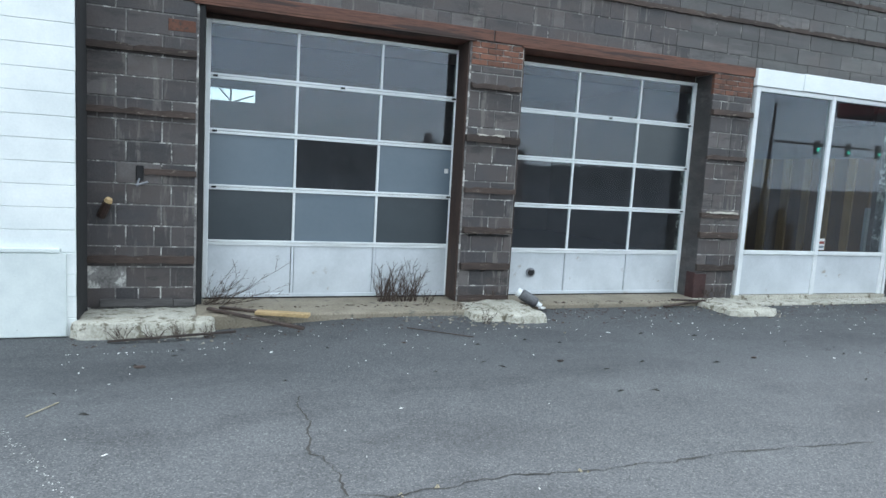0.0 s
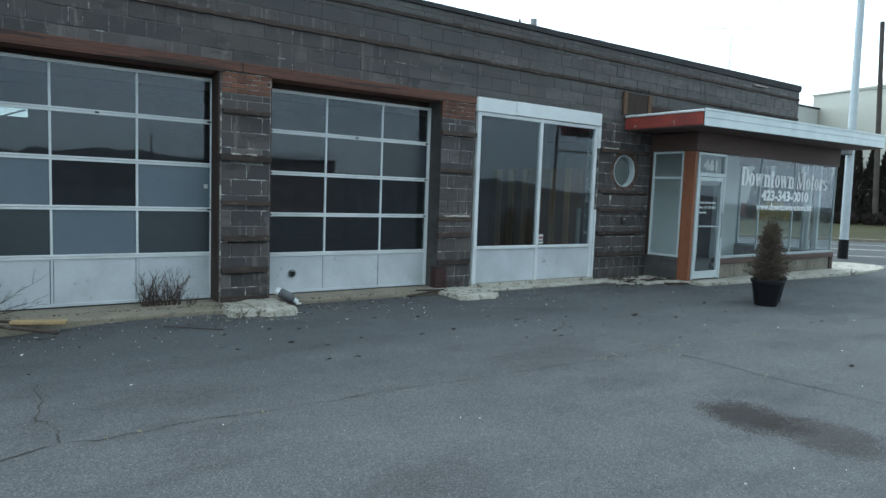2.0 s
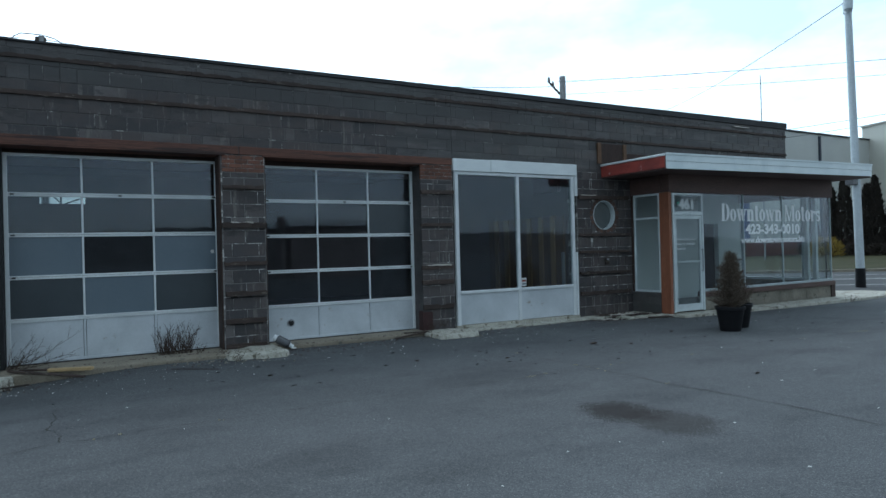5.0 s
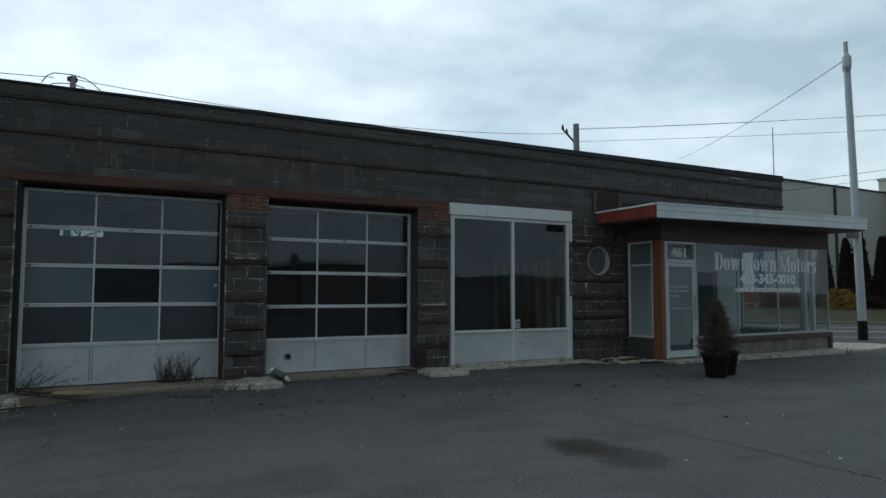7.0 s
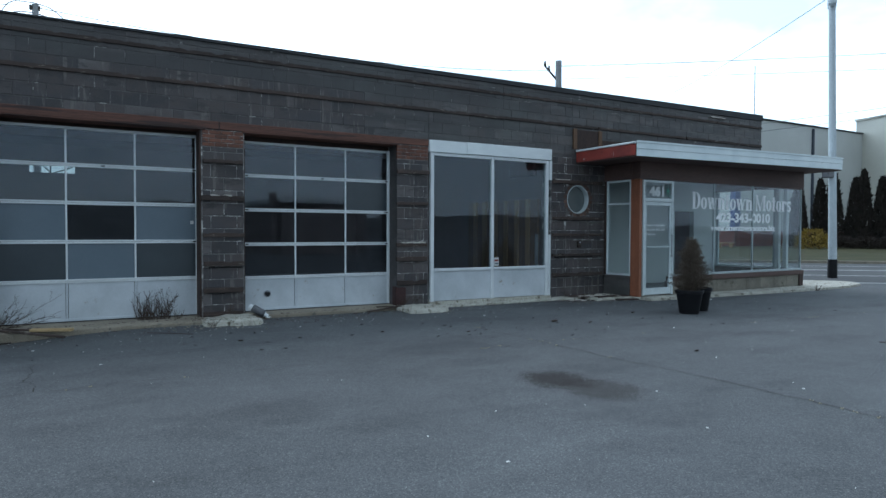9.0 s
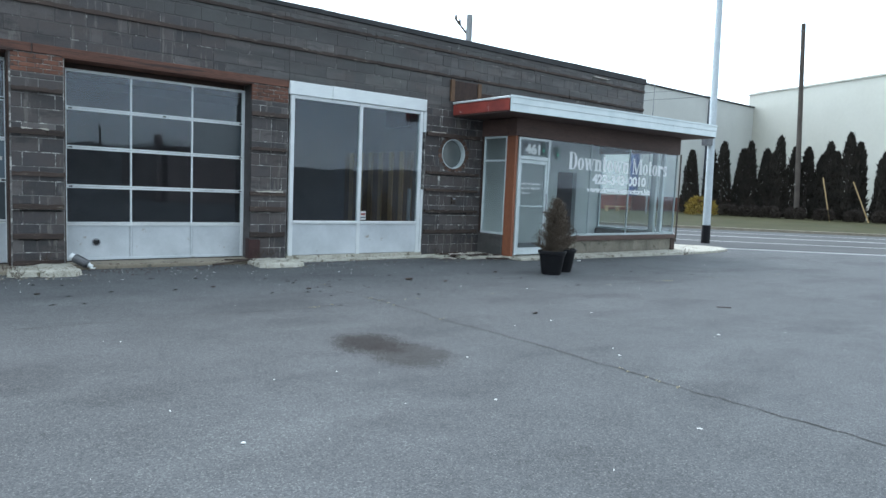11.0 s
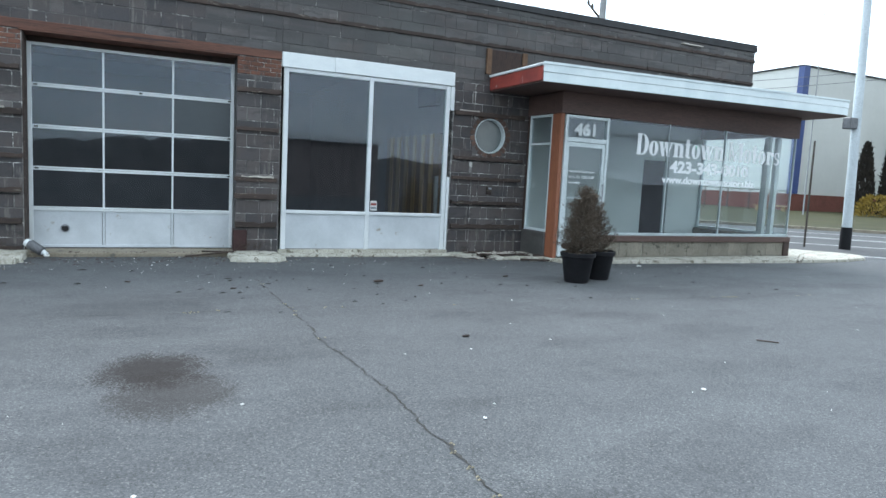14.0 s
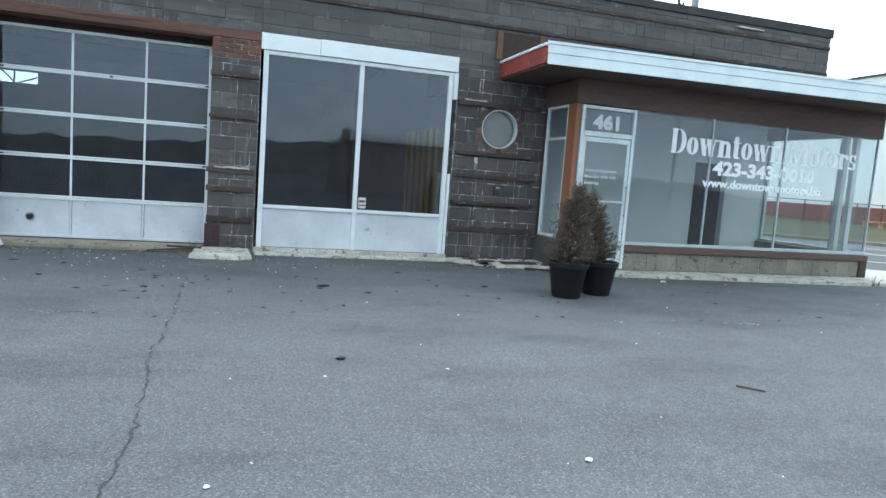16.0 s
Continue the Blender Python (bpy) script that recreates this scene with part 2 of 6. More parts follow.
M["brick"] = surface("orange_brick", (0.11, 0.046, 0.030), (0.19, 0.082, 0.052), 9, 70, 0.85, wear=(0.06, 0.045, 0.04), wear_at=0.55, vary=0.25)
M["old_wood"] = surface("dark_weathered_wood", (0.026, 0.018, 0.015), (0.064, 0.044, 0.036), 4, 30, 0.85, wear=(0.19, 0.165, 0.135), wear_at=0.60, stretch=(0.5, 1, 3.0), bump=0.5, vary=0.3)
M["beam_wood"] = surface("dark_brown_panel", (0.066, 0.040, 0.034), (0.112, 0.064, 0.052), 2.5, 30, 0.7, stretch=(0.3, 1, 2), bump=0.2)
M["orange_wood"] = surface("orange_stained_wood", (0.19, 0.066, 0.032), (0.27, 0.098, 0.048), 3, 30, 0.6, stretch=(3, 3, 0.3), wear=(0.10, 0.05, 0.03), wear_at=0.64)
M["tan_wood"] = surface("bare_lumber", (0.32, 0.22, 0.10), (0.46, 0.33, 0.17), 5, 40, 0.75, stretch=(0.6, 2, 3))
M["brown_jamb"] = surface("brown_jamb", (0.026, 0.015, 0.012), (0.055, 0.031, 0.023), 3, 30, 0.8, stretch=(2, 2, 0.4), wear=(0.02, 0.014, 0.012), wear_at=0.58)
M["concrete"] = surface("stained_concrete", (0.17, 0.145, 0.105), (0.28, 0.245, 0.19), 2.5, 50, 0.9, wear=(0.12, 0.11, 0.09), wear_at=0.58)
M["white_concrete"] = surface("white_painted_concrete", (0.27, 0.255, 0.205), (0.52, 0.505, 0.44), 4, 45, 0.85, wear=(0.15, 0.135, 0.10), wear_at=0.545, bump=0.6)
M["rubble"] = surface("dirty_rubble", (0.13, 0.115, 0.09), (0.34, 0.32, 0.27), 14, 60, 0.9, wear=(0.10, 0.085, 0.065), wear_at=0.5)
M["base_block"] = surface("damp_concrete_base", (0.12, 0.11, 0.088), (0.23, 0.21, 0.17), 2.5, 40, 0.9, wear=(0.075, 0.072, 0.055), wear_at=0.58, vary=0.15)
M["glass"] = glass_surface("window_glass")
M["show_glass"] = glass_surface("showroom_glass", (0.92, 0.945, 0.945), 0.01, 0.04, 0.012)
M["blue_panel"] = surface("blue_grey_film", (0.105, 0.140, 0.170), (0.125, 0.160, 0.190), 1.2, 20, 0.35, bump=0.0, grit=0.05)
M["green_panel"] = surface("dark_grey_film", (0.032, 0.042, 0.050), (0.044, 0.056, 0.064), 1.2, 20, 0.3, bump=0.0, grit=0.05)
M["roofing"] = surface("tar_roof", (0.03, 0.03, 0.032), (0.05, 0.05, 0.052), 3, 60, 0.9)
M["dark_room"] = surface("garage_interior", (0.12, 0.098, 0.092), (0.19, 0.155, 0.145), 1.5, 20, 0.9)
M["pale_room"] = surface("grey_green_plaster", (0.54, 0.58, 0.57), (0.62, 0.66, 0.645), 1.2, 30, 0.85, bump=0.02, grit=0.06)
M["dim_ceiling"] = surface("dull_ceiling", (0.24, 0.23, 0.22), (0.31, 0.30, 0.29), 1.5, 30, 0.9, bump=0.05)
M["room_floor"] = surface("dull_floor", (0.16, 0.165, 0.165), (0.22, 0.225, 0.22), 2, 40, 0.6)
M["black_plastic"] = surface("black_plastic", (0.010, 0.010, 0.012), (0.016, 0.016, 0.018), 5, 60, 0.5, bump=0.1)
M["soil"] = surface("potting_soil", (0.02, 0.015, 0.01), (0.04, 0.03, 0.02), 20, 80, 0.95)
M["dead_leaf"] = surface("dried_conifer", (0.085, 0.068, 0.053), (0.155, 0.124, 0.095), 12, 60, 0.9, vary=0.1)
M["twig"] = surface("dry_twig", (0.040, 0.027, 0.022), (0.080, 0.055, 0.044), 15, 80, 0.9)
M["conifer"] = surface("dark_conifer", (0.020, 0.018, 0.016), (0.034, 0.029, 0.024), 1.2, 20, 0.95, vary=0.2)
M["shrub"] = surface("brown_shrub", (0.034, 0.026, 0.021), (0.055, 0.042, 0.033), 1.2, 20, 0.95, vary=0.2)
M["yellow_shrub"] = surface("yellow_shrub", (0.16, 0.11, 0.015), (0.26, 0.18, 0.03), 2, 20, 0.95)
M["grass"] = surface("winter_grass", (0.026, 0.031, 0.011), (0.056, 0.053, 0.024), 0.35, 9, 0.95, wear=(0.052, 0.040, 0.026), wear_at=0.56)
M["road"] = surface("road_asphalt", (0.058, 0.060, 0.062), (0.088, 0.089, 0.090), 0.4, 30, 0.85)
M["line_paint"] = surface("road_paint", (0.26, 0.265, 0.26), (0.40, 0.405, 0.39), 3, 60, 0.7)
M["cream_wall"] = surface("cream_cladding", (0.50, 0.49, 0.43), (0.56, 0.55, 0.49), 0.1, 3, 0.7, bump=0.0, grit=0.04)
M["far_wall"] = surface("white_cladding", (0.50, 0.51, 0.49), (0.56, 0.57, 0.55), 0.15, 3, 0.7, bump=0.0, grit=0.04)
M["blue_steel"] = surface("blue_steel", (0.02, 0.045, 0.16), (0.03, 0.06, 0.20), 1, 10, 0.5)
M["far_dark"] = surface("dark_blue_grey_metal", (0.035, 0.045, 0.065), (0.05, 0.06, 0.085), 1, 10, 0.6)
M["red_brick_far"] = surface("far_red_brick", (0.12, 0.042, 0.03), (0.17, 0.06, 0.045), 1, 8, 0.9)
M["pole_paint"] = surface("pale_pole_paint", (0.42, 0.47, 0.50), (0.52, 0.57, 0.60), 1.5, 30, 0.45, bump=0.05)
M["pole_wood"] = surface("pole_wood", (0.05, 0.04, 0.034), (0.085, 0.07, 0.06), 1, 20, 0.9)
M["pole_pale"] = surface("pale_weathered_pole", (0.22, 0.23, 0.24), (0.30, 0.31, 0.32), 1, 20, 0.9)
M["wire"] = surface("wire", (0.10, 0.11, 0.12), (0.14, 0.15, 0.16), 1, 10, 0.7)
M["letter"] = surface("white_vinyl", (0.84, 0.87, 0.88), (0.88, 0.91, 0.92), 8, 60, 0.5, bump=0.0, grit=0.04)
M["letter_dim"] = surface("greyed_white_vinyl", (0.56, 0.60, 0.60), (0.64, 0.68, 0.68), 8, 60, 0.5, bump=0.0, grit=0.08)
M["paper"] = surface("paper_scrap", (0.5, 0.5, 0.48), (0.7, 0.7, 0.68), 20, 80, 0.9)
M["grey_metal"] = surface("grey_metal", (0.20, 0.21, 0.23), (0.32, 0.33, 0.35), 12, 60, 0.35, 0.6)
M["dark_void"] = surface("near_black", (0.012, 0.012, 0.013), (0.02, 0.02, 0.021), 8, 50, 0.9)
M["crack"] = surface("crack_dirt", (0.020, 0.020, 0.019), (0.042, 0.040, 0.036), 9, 60, 0.95)
# hill tone is lifted: distance haze is mixed into the tree colour
M["treeline"] = surface("far_trees", (0.055, 0.058, 0.060), (0.080, 0.080, 0.078), 0.05, 0.6, 0.95)
M["brown_siding"] = surface("brown_siding", (0.19, 0.12, 0.07), (0.28, 0.18, 0.11), 0.8, 10, 0.85, stretch=(2, 1, 0.2))


M["panel_tan"] = surface("tan_panelling", (0.25, 0.14, 0.06), (0.40, 0.235, 0.10), 2.5, 30, 0.6, stretch=(2, 2, 0.3), vary=0.15, bump=0.15)
M["panel_dark"] = surface("brown_panelling", (0.11, 0.058, 0.028), (0.17, 0.092, 0.046), 2.5, 30, 0.6, stretch=(2, 2, 0.3), vary=0.15, bump=0.15)
M["white_wood"] = surface("pale_split_wood", (0.34, 0.31, 0.27), (0.50, 0.47, 0.42), 6, 40, 0.8, stretch=(0.5, 2, 2))
M["dark_red"] = surface("rusted_red_metal", (0.028, 0.010, 0.010), (0.048, 0.017, 0.015), 6, 50, 0.7, wear=(0.05, 0.03, 0.025), wear_at=0.6)
M["green_light"], gn, gl_, gb = nodes_of("green_signal")
gb.inputs["Base Color"].default_value = (0.02, 0.25, 0.15, 1)
gb.inputs["Emission Color"].default_value = (0.05, 1.0, 0.55, 1)
gb.inputs["Emission Strength"].default_value = 3.5
M["straw"] = surface("straw_bits", (0.20, 0.17, 0.11), (0.36, 0.32, 0.23), 20, 80, 0.9)
M["grey_board"] = surface("silvered_board", (0.040, 0.038, 0.038), (0.095, 0.090, 0.088), 4, 30, 0.9, wear=(0.16, 0.15, 0.145), wear_at=0.62, stretch=(0.3, 1, 3.5), bump=0.5)
M["dull_can"] = surface("dull_grey_can", (0.07, 0.072, 0.08), (0.13, 0.133, 0.14), 12, 60, 0.45, 0.3)
M["tan_upright"] = surface("rough_brown_lumber", (0.10, 0.055, 0.03), (0.17, 0.10, 0.06), 4, 30, 0.85, stretch=(2, 2, 0.4))

for k in ("black_plastic", "grass", "road", "conifer", "dead_leaf"):
    M[k].node_tree.nodes["Principled BSDF"].inputs["Specular IOR Level"].default_value = 0.15
M["rear_glass"] = glass_surface("grimy_rear_glass", (0.55, 0.58, 0.59), 0.05, 0.03, 0.03)


# ---- mesh helpers ----
def box(bm, x0, x1, y0, y1, z0, z1):
    v = [bm.verts.new((x, y, z)) for x in (x0, x1) for y in (y0, y1) for z in (z0, z1)]
    for f in ((0, 1, 3, 2), (4, 6, 7, 5), (0, 4, 5, 1), (2, 3, 7, 6), (0, 2, 6, 4), (1, 5, 7, 3)):
        bm.faces.new([v[k] for k in f])
    return v


def boxes(*dims, soft=0.0, seg=1):
    bm = bmesh.new()
    for d in dims:
        box(bm, *d)
    if soft:
        bmesh.ops.bevel(bm, geom=bm.edges[:], offset=soft, segments=seg, affect="EDGES")
    return bm


def rod(bm, a, b, r0, r1=None, n=10, caps=True):
    a, b, r1 = Vector(a), Vector(b), r0 if r1 is None else r1
    q = (b - a).to_track_quat("Z", "Y")
    ring = [[bm.verts.new(c + q @ Vector((r * math.cos(2 * math.pi * k / n), r * math.sin(2 * math.pi * k / n), 0))) for k in range(n)] for c, r in ((a, r0), (b, r1))]
    for k in range(n):
        bm.faces.new((ring[0][k], ring[0][(k + 1) % n], ring[1][(k + 1) % n], ring[1][k]))
    if caps:
        bm.faces.new(ring[0][::-1])
        bm.faces.new(ring[1])


def lathe(bm, profile, n=24, centre=(0, 0)):
    rings = [[bm.verts.new((centre[0] + r * math.cos(2 * math.pi * k / n), centre[1] + r * math.sin(2 * math.pi * k / n), z)) for k in range(n)] for r, z in profile]
    for a, b in zip(rings, rings[1:]):
        for k in range(n):
            bm.faces.new((a[k], a[(k + 1) % n], b[(k + 1) % n], b[k]))
    bm.faces.new(rings[0][::-1])
    bm.faces.new(rings[-1])


def prism(bm, outline, z0, z1):
    lo, hi = [bm.verts.new((x, y, z0)) for x, y in outline], [bm.verts.new((x, y, z1)) for x, y in outline]
    n = len(outline)
    for k in range(n):
        bm.faces.new((lo[k], lo[(k + 1) % n], hi[(k + 1) % n], hi[k]))
    bm.faces.new(lo[::-1])
    bm.faces.new(hi)


def as_mesh(name, bm, material, smooth=True):
    me = bpy.data.meshes.new(name)
    bmesh.ops.recalc_face_normals(bm, faces=bm.faces[:])
    bm.to_mesh(me)
    bm.free()
    me.materials.append(material)
    if smooth:
        me.polygons.foreach_set("use_smooth", [True] * len(me.polygons))
        me.set_sharp_from_angle(angle=radians(35))
    return me


def part(name, bm, material, parent, label="", loc=None):
    ob = new(name, as_mesh(name, bm, M[material]))
    ob.parent = parent
    if loc:
        ob.location = loc
    return tagged(ob, label)


def thing(name, loc, label, category, group="", kind=""):
    ob = new(name)
    ob.location = loc
    ob.empty_display_size = 0.2
    return tagged(ob, label, category, group, kind)


def solid(name, bm, material, label, category="", kind="", group=""):
    return tagged(new(name, as_mesh(name, bm, M[material])), label, category, group, kind)


def lettering(name, text, material, parent, x, y, z, height, width, depth=0.003, shear=0.0, fat=0.0):
    """Raised letters on a face that looks to -y: left end x, foot z, cap height and total width in metres."""
    cu = bpy.data.curves.new(name, "FONT")
    cu.body, cu.size, cu.extrude, cu.offset, cu.shear = text, 1.0, 0.5, fat, shear
    tmp = new(name, cu)
    bpy.context.view_layer.update()
    me = bpy.data.meshes.new_from_object(tmp.evaluated_get(bpy.context.evaluated_depsgraph_get()))
    bpy.data.objects.remove(tmp)
    co = np.empty(len(me.vertices) * 3)
    me.vertices.foreach_get("co", co)
    co = co.reshape(-1, 3)
    lo, hi = co.min(0), co.max(0)
    out = np.stack([(co[:, 0] - lo[0]) / (hi[0] - lo[0]) * width, co[:, 2] * -depth * 2, co[:, 1] * height / 0.70], 1)
    me.vertices.foreach_set("co", out.ravel())
    me.materials.clear()
    me.materials.append(M[material])
    ob = new(name, me)
    ob.parent = parent
    ob.location = (x, y, z)
    return ob


def serif_word(name, text, material, parent, x, y, z, height, width, depth=0.003):
    """Heavy condensed serif letters: thick stems, thin slab feet, bowls of uneven weight; left end x, foot z, cap height and total width."""
    T, S, LOW = 0.25, 0.055, 0.70

    def bar(x0, x1, z0, z1, shift=0.0):
        return [[(x0, z0), (x1, z0), (x1 + shift, z1), (x0 + shift, z1)]]

    def stem(x0, z0, z1, foot=True, head=True, w=T):
        out = bar(x0, x0 + w, z0, z1)
        if foot:
            out += bar(x0 - 0.07, x0 + w + 0.07, z0, z0 + S)
        if head:
            out += bar(x0 - 0.07, x0 + w * 0.5, z1 - S, z1)
        return out

    def bowl(cx, cz, rx, rz, thick, thin, a0=0, a1=360):
        n, out = max(4, int((a1 - a0) / 15)), []
        for k in range(n):
            q = []
            for a, inner in ((k, 0), (k + 1, 0), (k + 1, 1), (k, 1)):
                t = radians(a0 + (a1 - a0) * a / n)
                q.append((cx + (rx - inner * thick) * math.cos(t), cz + (rz - inner * thin) * math.sin(t)))
            out.append(q)
        return out

    def glyph(c):
        if c == "D":
            return stem(0.07, 0, 1) + bar(0.0, 0.40, 1 - S, 1) + bar(0.3, 0.40, 0, S) + bowl(0.40, 0.5, 0.42, 0.5, T, S, -90, 90), 0.86
        if c == "o":
            return bowl(0.31, LOW / 2, 0.31, LOW / 2 + 0.01, 0.23, 0.06), 0.66
        if c == "n":
            return stem(0.07, 0, LOW) + stem(0.47, 0, LOW * 0.72, True, False, 0.23) + bowl(0.45, LOW * 0.66, 0.25, LOW * 0.34, 0.23, 0.09, 0, 150), 0.80
        if c == "r":
            return stem(0.07, 0, LOW) + bowl(0.44, LOW * 0.74, 0.16, LOW * 0.24, 0.10, 0.16, 20, 170) + bar(0.46, 0.62, LOW * 0.66, LOW * 0.92), 0.66
        if c == "t":
            return bar(0.10, 0.34, 0.06, 0.92) + bar(0.0, 0.48, LOW - S, LOW) + bar(0.16, 0.46, 0, 0.07), 0.52
        if c == "w":
            return bar(0.22, 0.44, 0, LOW, -0.20) + bar(0.24, 0.32, 0, LOW, 0.20) + bar(0.58, 0.80, 0, LOW, -0.20) + bar(0.62, 0.70, 0, LOW, 0.22) + bar(0.0, 0.30, LOW - S, LOW) + bar(0.36, 0.66, LOW - S, LOW) + bar(0.80, 1.0, LOW - S, LOW), 1.02
        if c == "M":
            return stem(0.07, 0, 1, True, True, 0.09) + bar(0.44, 0.58, 0, 1, -0.40) + bar(0.46, 0.54, 0, 1, 0.36) + stem(0.84, 0, 1) + bar(1.0, 1.18, 1 - S, 1) + bar(0.0, 0.28, 1 - S, 1), 1.20
        if c == "s":
            return bowl(0.25, LOW * 0.73, 0.22, LOW * 0.27, 0.15, 0.08, 30, 270) + bowl(0.25, LOW * 0.27, 0.25, LOW * 0.27, 0.17, 0.08, -150, 90) + bar(0.36, 0.46, LOW * 0.66, LOW), 0.54
        return [], 0.34

    pieces, pen = [], 0.0
    for c in text:
        quads, advance = glyph(c)
        pieces += [[(pen + u, v) for u, v in q] for q in quads]
        pen += advance
    bm = bmesh.new()
    for k, q in enumerate(pieces):
        out = depth + 0.0002 * (k % 7)
        front = [bm.verts.new((u * width / pen, -out, v * height)) for u, v in q]
        rear = [bm.verts.new((u * width / pen, 0.0, v * height)) for u, v in q]
        bm.faces.new(front)
        for j in range(4):
            bm.faces.new((front[j], front[(j + 1) % 4], rear[(j + 1) % 4], rear[j]))
    return part(name, bm, material, parent, "", (x, y, z))


# ---- plan ----
FY = 7.60            # face of the block front
X0, X1 = -0.88, 17.95
TOP = 4.63
DOOR_Y = 7.94
BAY_X, BAY_Y, BAY_END, BACK_Y = 12.13, 6.57, 18.58, 9.3
ROAD_D, ROAD_N = Vector((0.77, -0.638, 0)), Vector((0.638, 0.77, 0))


# ---- ground ----
def dip(x, y):
    """The lot sinks a little towards the white wall."""
    sx = min(1.0, max(0.0, (2.2 - x) / 2.4))
    sy = min(1.0, max(0.0, (y - 4.2) / 2.2))
    return -0.11 * sx * sx * (3 - 2 * sx) * sy * sy * (3 - 2 * sy)


def ground_sheet():
    xs = [-900, -90, -20] + [-9 + 0.25 * k for k in range(52)] + [20, 90, 900]
    ys = [-900, -90, -20, 0] + [3.5 + 0.25 * k for k in range(30)] + [30, 90, 900]
    bm = bmesh.new()
    rows = [[bm.verts.new((x, y, dip(x, y))) for x in xs] for y in ys]
    for a, b in zip(rows, rows[1:]):
        for k in range(len(xs) - 1):
            bm.faces.new((a[k], a[k + 1], b[k + 1], b[k]))
    solid("ground", bm, "asphalt", "worn grey asphalt lot with cracks and an oil stain", "ground", "structure")


def strip(name, n0, n1, material, label, category, z0, z1, a=-70, b=120):
    bm = bmesh.new()
    pts = [ROAD_N * n + ROAD_D * d for n, d in ((n0, a), (n0, b), (n1, b), (n1, a))]
    prism(bm, [(p.x, p.y) for p in pts], z0, z1)
    return solid(name, bm, material, label, category, "structure")


ground_sheet()
strip("road", 19.6, 32.6, "road", "wide grey street beyond the lot", "road", -0.05, 0.006)
for k, (n0, n1) in enumerate(((18.95, 19.12), (22.6, 22.75), (26.1, 26.22), (26.4, 26.52), (29.6, 29.75))):
    strip("road_line", n0, n1, "line_paint", "faded painted line along the street", "road marking", 0.0, 0.010)
strip("kerb", 32.6, 32.9, "concrete", "pale concrete kerb on the far side of the street", "kerb", -0.05, 0.13)
strip("lawn", 32.9, 150.0, "grass", "dull winter lawn behind the far kerb", "grass", -0.05, 0.11, -160, 160)


# ---- block building ----
wall = solid("wall_front", boxes(
    (X0, 0.18, FY + 0.008, 8.10, -0.2, 3.15), (3.14, 3.83, FY + 0.008, 8.10, 0.0, 3.15), (6.722, 7.40, FY + 0.008, 8.10, 0.0, 3.15),
    (10.49, BAY_X, FY + 0.008, 7.90, 0.0, 1.87), (10.49, BAY_X, FY + 0.008, 7.90, 2.57, 3.15), (10.49, 10.93, FY + 0.008, 7.90, 1.871, 2.569), (11.63, BAY_X, FY + 0.008, 7.90, 1.871, 2.569)),
    "mortar", "front of dark stained concrete blocks with pale mortar joints", "wall", "structure")
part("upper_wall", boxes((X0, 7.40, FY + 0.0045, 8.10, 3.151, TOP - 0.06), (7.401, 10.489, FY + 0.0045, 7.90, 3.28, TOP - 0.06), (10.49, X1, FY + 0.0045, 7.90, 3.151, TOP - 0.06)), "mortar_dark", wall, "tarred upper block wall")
solid("wall_side", boxes((X1 - 0.3, X1, 7.92, 20.0, 3.15, TOP - 0.06), (X1 - 0.3, X1, 11.6, 20.0, 0, 3.15)), "mortar", "block side wall facing the street", "wall", "structure")
back = solid("wall_back", boxes((X0, 0.40, 18.6, 18.9, 0, 4.3), (1.55, 12.0, 18.6, 18.9, 0, 4.3), (0.40, 1.55, 18.6, 18.9, 0, 3.16), (0.40, 1.55, 18.6, 18.9, 3.50, 4.3)), "dark_room", "dark rear wall with a small high window", "wall", "structure")
rear_pane = part("pane", boxes((0.40, 1.55, 18.80, 18.806, 3.16, 3.50)), "rear_glass", back, "grimy rear window pane")
rear_pane.visible_shadow = False
for a, b in (((0.62, 3.5), (0.95, 3.16)), ((1.0, 3.16), (1.5, 3.36)), ((0.93, 3.16), (0.93, 3.5))):
    bm = bmesh.new()
    rod(bm, (a[0], 18.75, a[1]), (b[0], 18.75, b[1]), 0.022, 0.022, 6)
    part("window_bar", bm, "dark_void", back, "dark bar in the rear window")
solid("wall_west", boxes((X0 - 0.3, X0, 7.62, 20.3, 0, TOP - 0.06)), "dark_room", "dark party wall of the garage", "wall", "structure")
solid("roof", boxes((X0, X1 - 0.31, 8.12, 20.0, 4.30, 4.42)), "roofing", "flat tar roof behind the parapet", "roof", "structure")
solid("ceiling", boxes((X0, X1 - 0.31, 8.12, 19.99, 3.98, 4.06)), "dark_room", "dark garage ceiling", "ceiling", "structure")
solid("floor", boxes((X0, 12.0, 8.12, 20.0, -0.05, 0.03)), "room_floor", "grey garage floor slab", "floor", "structure")
solid("wall_between", boxes((10.49, 10.6, 7.91, 19.9, 0.03, 3.98)), "dark_room", "dark partition between garage and showroom", "wall", "structure")

def panelling():
    """Old board panelling on the partition inside the shop window."""
    p = thing("panelling", (10.40, 7.95, 0.03), "brown board panelling on the inner side wall", "panelling", "", "structure")
    q, y = random.Random(15), 0.03
    for k in range(13):
        pale = k % 2
        w = q.uniform(0.15, 0.20) if pale else q.uniform(0.23, 0.28)
        part("board", boxes((0.0 if pale else 0.02, 0.085, y + 0.003, y + w - 0.003, 0.0, 2.20), soft=0.005), "panel_tan" if pale else "panel_dark", p)
        y += w
    part("return_board", boxes((-0.06, 0.0, -0.04, 0.02, 0.0, 1.40), soft=0.004), "dim_ceiling", p, "pale painted board end")
    part("valance", boxes((-0.10, -0.003, 0.05, 0.92, 2.72, 3.12), soft=0.01), "dark_red", p, "dark maroon box high on the boards")


panelling()


